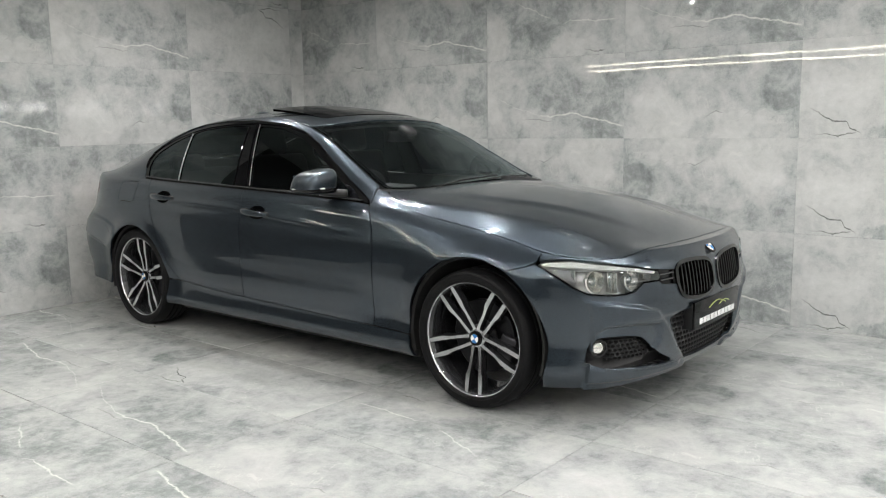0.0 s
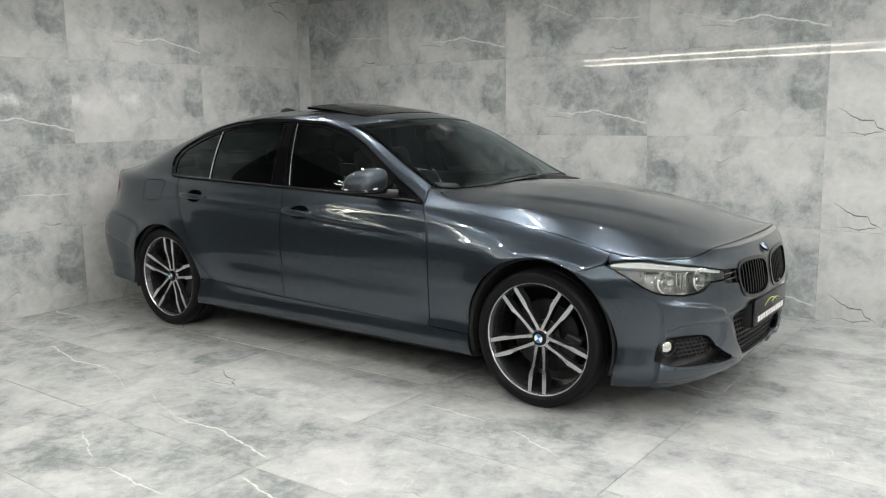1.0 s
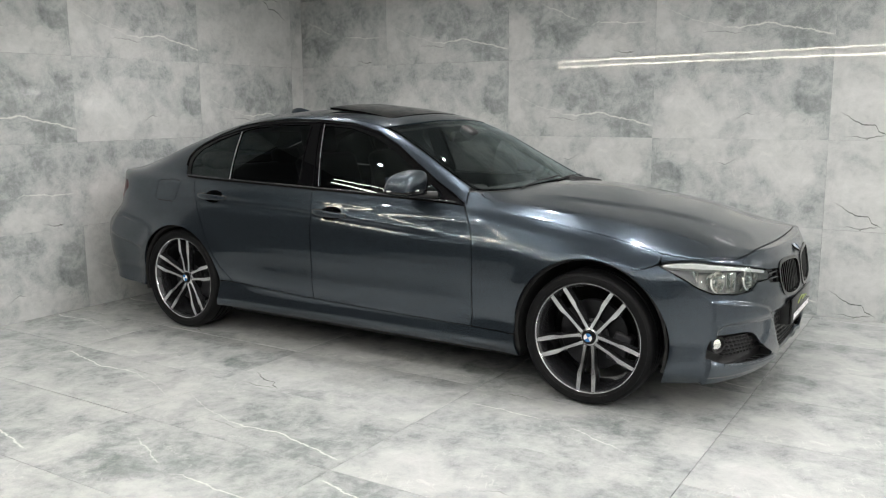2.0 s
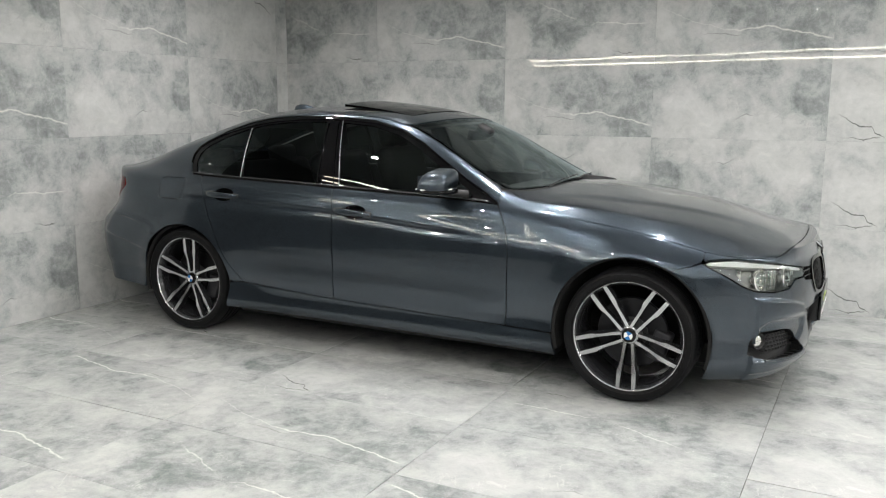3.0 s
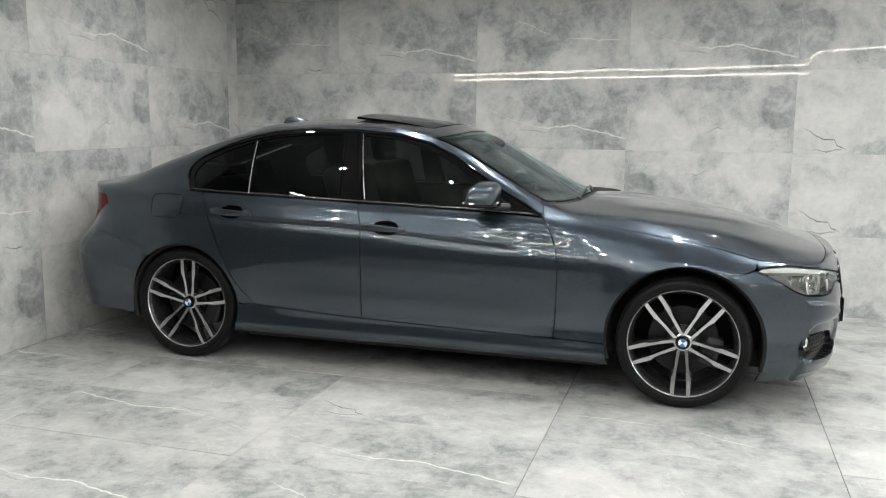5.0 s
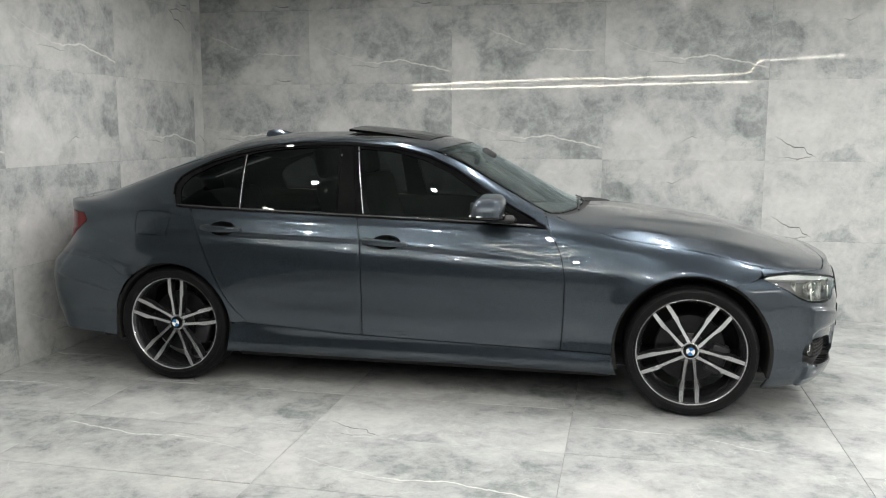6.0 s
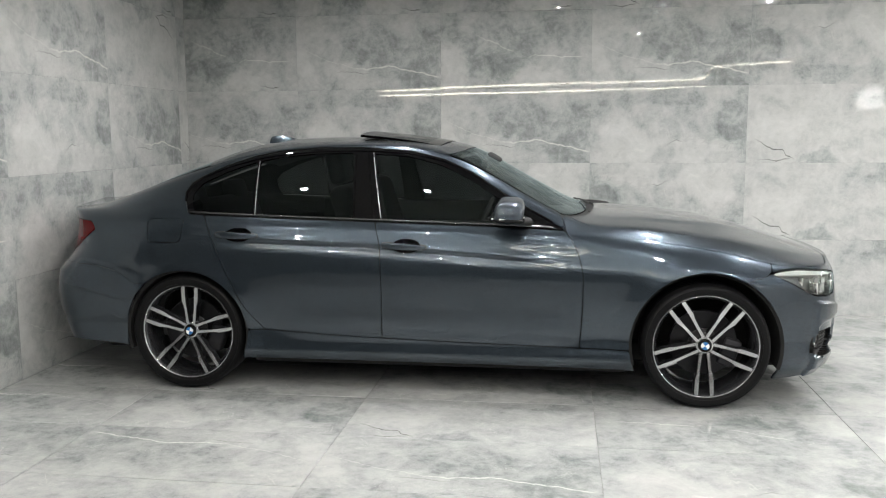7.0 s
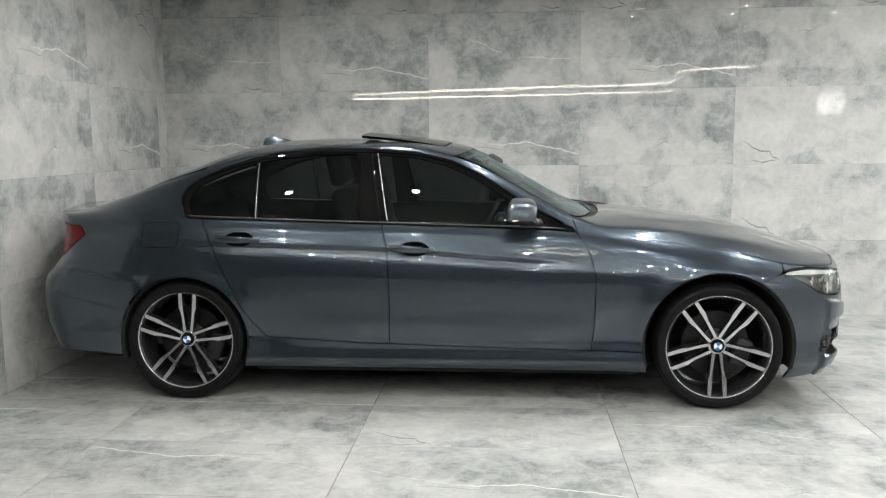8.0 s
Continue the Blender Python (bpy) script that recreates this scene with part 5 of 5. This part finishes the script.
# door handles, mirrors, trim lines
for s in SIDES:
    for x0, x1, z0, z1 in HANDLES:
        for name, grow, out, mat, note in (("handle_gasket", 0.0042, -0.0055, BLACK_PLASTIC, "black rubber edge"), ("door_handle", 0.0, 0.0, PAINT, "body-coloured pull handle")):
            v, f, n = [], [], 22
            for i in range(n + 1):
                k = i / n
                x, z = x0 - grow + (x1 - x0 + 2 * grow) * k, z0 + (z1 - z0) * k
                skin = float(half_width(np.array([x]), np.array([z]))[0])
                lift = 0.005 + (0.023 * math.sin(math.pi * k) ** 0.5 if grow == 0 else 0.0035)
                tall = grow + (0.0172 + 0.002 * math.cos(math.pi * k)) * math.sin(math.pi * (0.05 + 0.90 * k)) ** 0.42
                for a in range(14):
                    w = 2 * math.pi * a / 14
                    dx, dz = math.cos(w), math.sin(w)
                    v.append((x, s * (skin + out + lift + 0.0085 * math.copysign(abs(dx) ** 0.7, dx)), z + tall * math.copysign(abs(dz) ** 0.8, dz)))
            for i in range(n):
                for a in range(14):
                    b = (a + 1) % 14
                    f.append((i * 14 + a, i * 14 + b, (i + 1) * 14 + b, (i + 1) * 14 + a))
            f += [tuple(range(14)), tuple(n * 14 + a for a in range(14))[::-1]]
            if grow:
                # the edge shows at both ends alone, clear of the hollow
                lo, hi = 0.5 * (x0 + x1) - 0.062, 0.5 * (x0 + x1) + 0.078
                f = [q for q in f if not any(lo < v[c][0] < hi for c in q)]
            mesh_object(name, v, f, mat, car, note, 60)
    # wing mirror
    v, f, nu_, nv_ = [], [], 28, 16
    for i in range(nu_):
        a = 2 * math.pi * i / nu_
        for j in range(nv_ + 1):
            b = math.pi / 2 * j / nv_
            p, q = 0.52, 0.58
            cx_, cz_ = math.cos(b), math.sin(b)
            x = math.copysign(abs(math.cos(a)) ** p, math.cos(a)) * cx_ ** p
            y = math.copysign(abs(math.sin(a)) ** p, math.sin(a)) * cx_ ** p
            z = cz_ ** q
            x = x * (0.098 if x > 0 else 0.062)
            v.append((1.775 + x + 0.018 * z, s * (0.902 + 0.118 * y - 0.010 * z), 0.985 + 0.098 * z * (1 - 0.16 * y)))
    n = nv_ + 1
    for i in range(nu_):
        k = (i + 1) % nu_
        for j in range(nv_):
            f.append((i * n + j, k * n + j, k * n + j + 1, i * n + j + 1))
    mirror = mesh_object("wing_mirror", v, f, PAINT, car, "dark grey mirror housing on a black foot", 60)
    v2 = [(x, y, 0.985 - (z - 0.985) * 0.30) for x, y, z in v]
    mesh_object("mirror_foot", v2, f, GLOSS_BLACK, mirror, "black underside", 60)
    v, f = tube([(1.715, s * 0.990, 0.987), (1.76, s * 1.018, 0.987), (1.82, s * 1.012, 0.987), (1.862, s * 0.965, 0.987), (1.875, s * 0.90, 0.987)], 0.0042, 8)
    mesh_object("indicator", v, f, WHITE_LENS, mirror, "clear indicator strip")
    v, f = tube([(1.80, s * 0.87, 0.966), (1.84, s * 0.82, 0.958), (1.90, s * 0.765, 0.952)], 0.021, 12)
    mesh_object("mirror_arm", v, f, BLACK_PLASTIC, mirror)
    bm = bmesh.new()
    add_box(bm, (1.7145, s * 0.902 - 0.072, 0.992), (1.7165, s * 0.902 + 0.072, 1.052), 0.0)
    part("mirror_glass", bm, CHROME, mirror, "mirror glass", 0)
    if s > 0:
        mirror.location = (-0.13, -0.05, -0.005)
    # slim lines round the side windows
    def on_side(x, z, out):
        ex = float(edge_z(x))
        base = Vector(POINTS[int(np.argmin(np.where((PV > 0.98) & (PV < 2.3) & (PX > -0.4) & (PX < 2.3), np.hypot(PX - x, PZ - z), 9.0)))])
        e_y, r_y, r_z = float(half_width(np.array([x]), np.array([ex]))[0]), float(rail_y(x)), float(rail_z(x))
        a = min(1.0, max(0.0, (z - ex) / max(r_z - ex, 0.02)))
        y = e_y + (r_y - e_y) * a + 0.014 * math.sin(math.pi * a) * min(1, max(0, (r_z - ex) / 0.3))
        return (x, s * (y + out), z)
    line = [on_side(x, float(edge_z(x)) + 0.007, 0.003) for x in np.linspace(0.01, 2.03, 60)]
    v, f = tube(line, 0.0055, 10)
    mesh_object("belt_trim", v, f, DARK_SATIN, car, "slim dark belt strip")
    # the last line is a tube added for the glint along the door gap
    for top, foot in (((1.027, 1.318), (1.094, 0.968)), ((0.376, 1.268), (0.384, 0.978)), ((0.93, 1.31), (0.945, 0.965)), ((0.992, 1.338), (1.056, 0.962))):
        v, f = tube([on_side(foot[0] + (top[0] - foot[0]) * k / 10, foot[1] + (top[1] - foot[1]) * k / 10, 0.0005) for k in range(11)], 0.0025 if foot[0] < 0.9 or foot[0] > 1.09 else 0.0026, 8)
        mesh_object("post_trim", v, f, SATIN if foot[0] < 0.9 or foot[0] > 1.09 else GLOSS_BLACK, car, "slim post line")
    edge = [(x, z) for x, z in DLO[2:-1]]
    fine_ = []
    for (xa, za), (xb, zb) in zip(edge, edge[1:]):
        fine_ += [(xa + (xb - xa) * k / 4, za + (zb - za) * k / 4) for k in range(4)]
    v, f = tube([on_side(x, z, 0.001) for x, z in fine_], 0.0045, 8)
    mesh_object("window_frame_trim", v, f, GLOSS_BLACK, car, "gloss black frame strip")

# wipers
for (x0, y0), (x1, y1) in (((2.222, -0.42), (2.185, 0.18)), ((2.240, 0.02), (2.150, 0.56))):
    pts = []
    for k in range(9):
        q = k / 8
        x, y = x0 + (x1 - x0) * q, y0 + (y1 - y0) * q
        i = int(np.argmin(np.where(PV > 2.0, np.hypot(PX - x, PY - abs(y)), 9.0)))
        pts.append((x, y, POINTS[i][2] + 0.006))
    v, f = tube(pts, 0.005, 8)
    mesh_object("wiper", v, f, BLACK_PLASTIC, car, "black wiper blade")
# added black piece, standing in for the far mirror's dark lower housing
v, f = [], []
for x, y, z, h in ((2.20, 0.22, 0.992, 0.004), (2.25, 0.27, 0.984, 0.010), (2.315, 0.33, 0.972, 0.012), (2.365, 0.36, 0.965, 0.008), (2.38, 0.37, 0.962, 0.002)):
    v += [(x, y - 0.02, z - h - 0.012), (x, y - 0.012, z + h), (x, y + 0.012, z + h), (x, y + 0.02, z - h - 0.012)]
for i in range(4):
    for j in range(4):
        k = (j + 1) % 4
        f.append((i * 4 + j, i * 4 + k, i * 4 + 4 + k, i * 4 + 4 + j))
f += [(0, 1, 2, 3), (19, 18, 17, 16)]
mesh_object("dark_point", v, f, BLACK_PLASTIC, car, "black pointed piece behind the hood", 50)

# ---- cabin, seen through the glass ----
def cushion(name, size, mat, parent, m, label=""):
    bm = bmesh.new()
    add_box(bm, (-size[0] / 2, -size[1] / 2, -size[2] / 2), (size[0] / 2, size[1] / 2, size[2] / 2), min(size) * 0.38)
    ob = part(name, bm, mat, parent, label, 60)
    ob.matrix_basis = m
    return ob


part("cabin_floor", box_bm((-0.25, -0.70, 0.26), (2.1, 0.70, 0.34), 0.01), CLOTH, car)
for s in SIDES:
    cushion("seat", (0.52, 0.50, 0.15), LEATHER, car, pose(1.24, s * 0.37, 0.52, 0, -8, 0), "black leather front seat")
    back = cushion("seat_back", (0.14, 0.50, 0.64), LEATHER, car, pose(0.90, s * 0.37, 0.82, 0, -17, 0), "black leather seat back")
    cushion("headrest", (0.10, 0.27, 0.20), LEATHER, back, pose(-0.01, 0, 0.43, 0, 6, 0))
    for dy in (-0.06, 0.06):
        v, f = tube([(0, dy, 0.27), (0, dy, 0.37)], 0.007, 8)
        mesh_object("headrest_post", v, f, STEEL, back)
    rb = cushion("rear_headrest", (0.09, 0.26, 0.15), LEATHER, car, pose(-0.17, s * 0.34, 1.04, 0, -14, 0))
    part("door_card", box_bm((0.35, s * 0.735 - 0.02, 0.34), (1.75, s * 0.735 + 0.02, 0.952), 0.01), CLOTH, car)
cushion("rear_bench", (0.50, 1.22, 0.17), LEATHER, car, pose(0.22, 0, 0.50, 0, -6, 0), "black leather rear bench")
cushion("rear_backrest", (0.16, 1.22, 0.58), LEATHER, car, pose(-0.10, 0, 0.74, 0, -20, 0), "black leather rear backrest")
part("parcel_shelf", box_bm((-0.56, -0.60, 0.945), (-0.17, 0.60, 0.965), 0.005), CLOTH, car)
panel("headliner", np.minimum(in_roof + 0.02, -in_sunroof - 0.02), HEADLINER, car, 0, "grey headliner", sink=0.035, flange=0)
dash = part("dashboard", box_bm((1.72, -0.68, 0.62), (2.16, 0.68, 0.925), 0.05), CLOTH, car, "dark dashboard")
hood_bm = bmesh.new()
add_box(hood_bm, (1.66, -0.56, 0.90), (1.90, -0.18, 0.965), 0.03)
part("instrument_cowl", hood_bm, CLOTH, car)
wheel_m = pose(1.60, -0.37, 0.87, 0, -66, 0)
v, f = tube([(0.185 * math.cos(2 * math.pi * k / 40), 0.185 * math.sin(2 * math.pi * k / 40), 0) for k in range(40)], 0.016, 10, True)
mesh_object("steering_wheel", [wheel_m @ Vector(p) for p in v], f, LEATHER, car, "black leather steering wheel", 60)
bm = bmesh.new()
add_box(bm, (-0.07, -0.085, -0.03), (0.07, 0.085, 0.02), 0.02)
add_box(bm, (-0.015, -0.18, -0.012), (0.03, 0.18, 0.008), 0.005)
add_box(bm, (-0.18, -0.02, -0.012), (0.0, 0.02, 0.008), 0.005)
part("steering_hub", bm, CLOTH, car).matrix_basis = wheel_m
cushion("cabin_mirror", (0.035, 0.24, 0.065), BLACK_PLASTIC, car, pose(1.60, 0, 1.235, 0, 12, 0), "black cabin mirror")
cushion("mirror_stalk", (0.10, 0.09, 0.06), BLACK_PLASTIC, car, pose(1.65, 0, 1.262, 0, 30, 0))

# ---- tiles of floor and walls ----
random.seed(5)
tile_run(wall_back, lambda a, b: (a, T, b), 1, back_x, rise, TILE_FACES, lambda u, v: (u, BACK_Y, v), plan(BACK_PLAN), 0.226)
tile_run(wall_left, lambda a, b: (T, a, b), 0, left_y, rise, SIDE_FACES, lambda u, v: (LEFT_X - T, u, v), plan(LEFT_PLAN))
floor_x = [LEFT_X] + [3.46 - 1.216 * k for k in range(3, -3, -1)] + [RIGHT_X]
floor_y = [FRONT_Y] + [-0.072 + 0.594 * k for k in range(-13, 5)] + [BACK_Y]
tile_run(floor, lambda a, b: (a, b, T), 2, floor_x, floor_y, FLOOR_FACES, lambda u, v: (u, v, -T), lambda i, j: ((0, 1, 3, 1, 0, 2, 1)[(i * 5 + j * 3 + i * j) % 7], (i + j * j) % 3 == 1), 0.0, 0.0012, 0.0008)
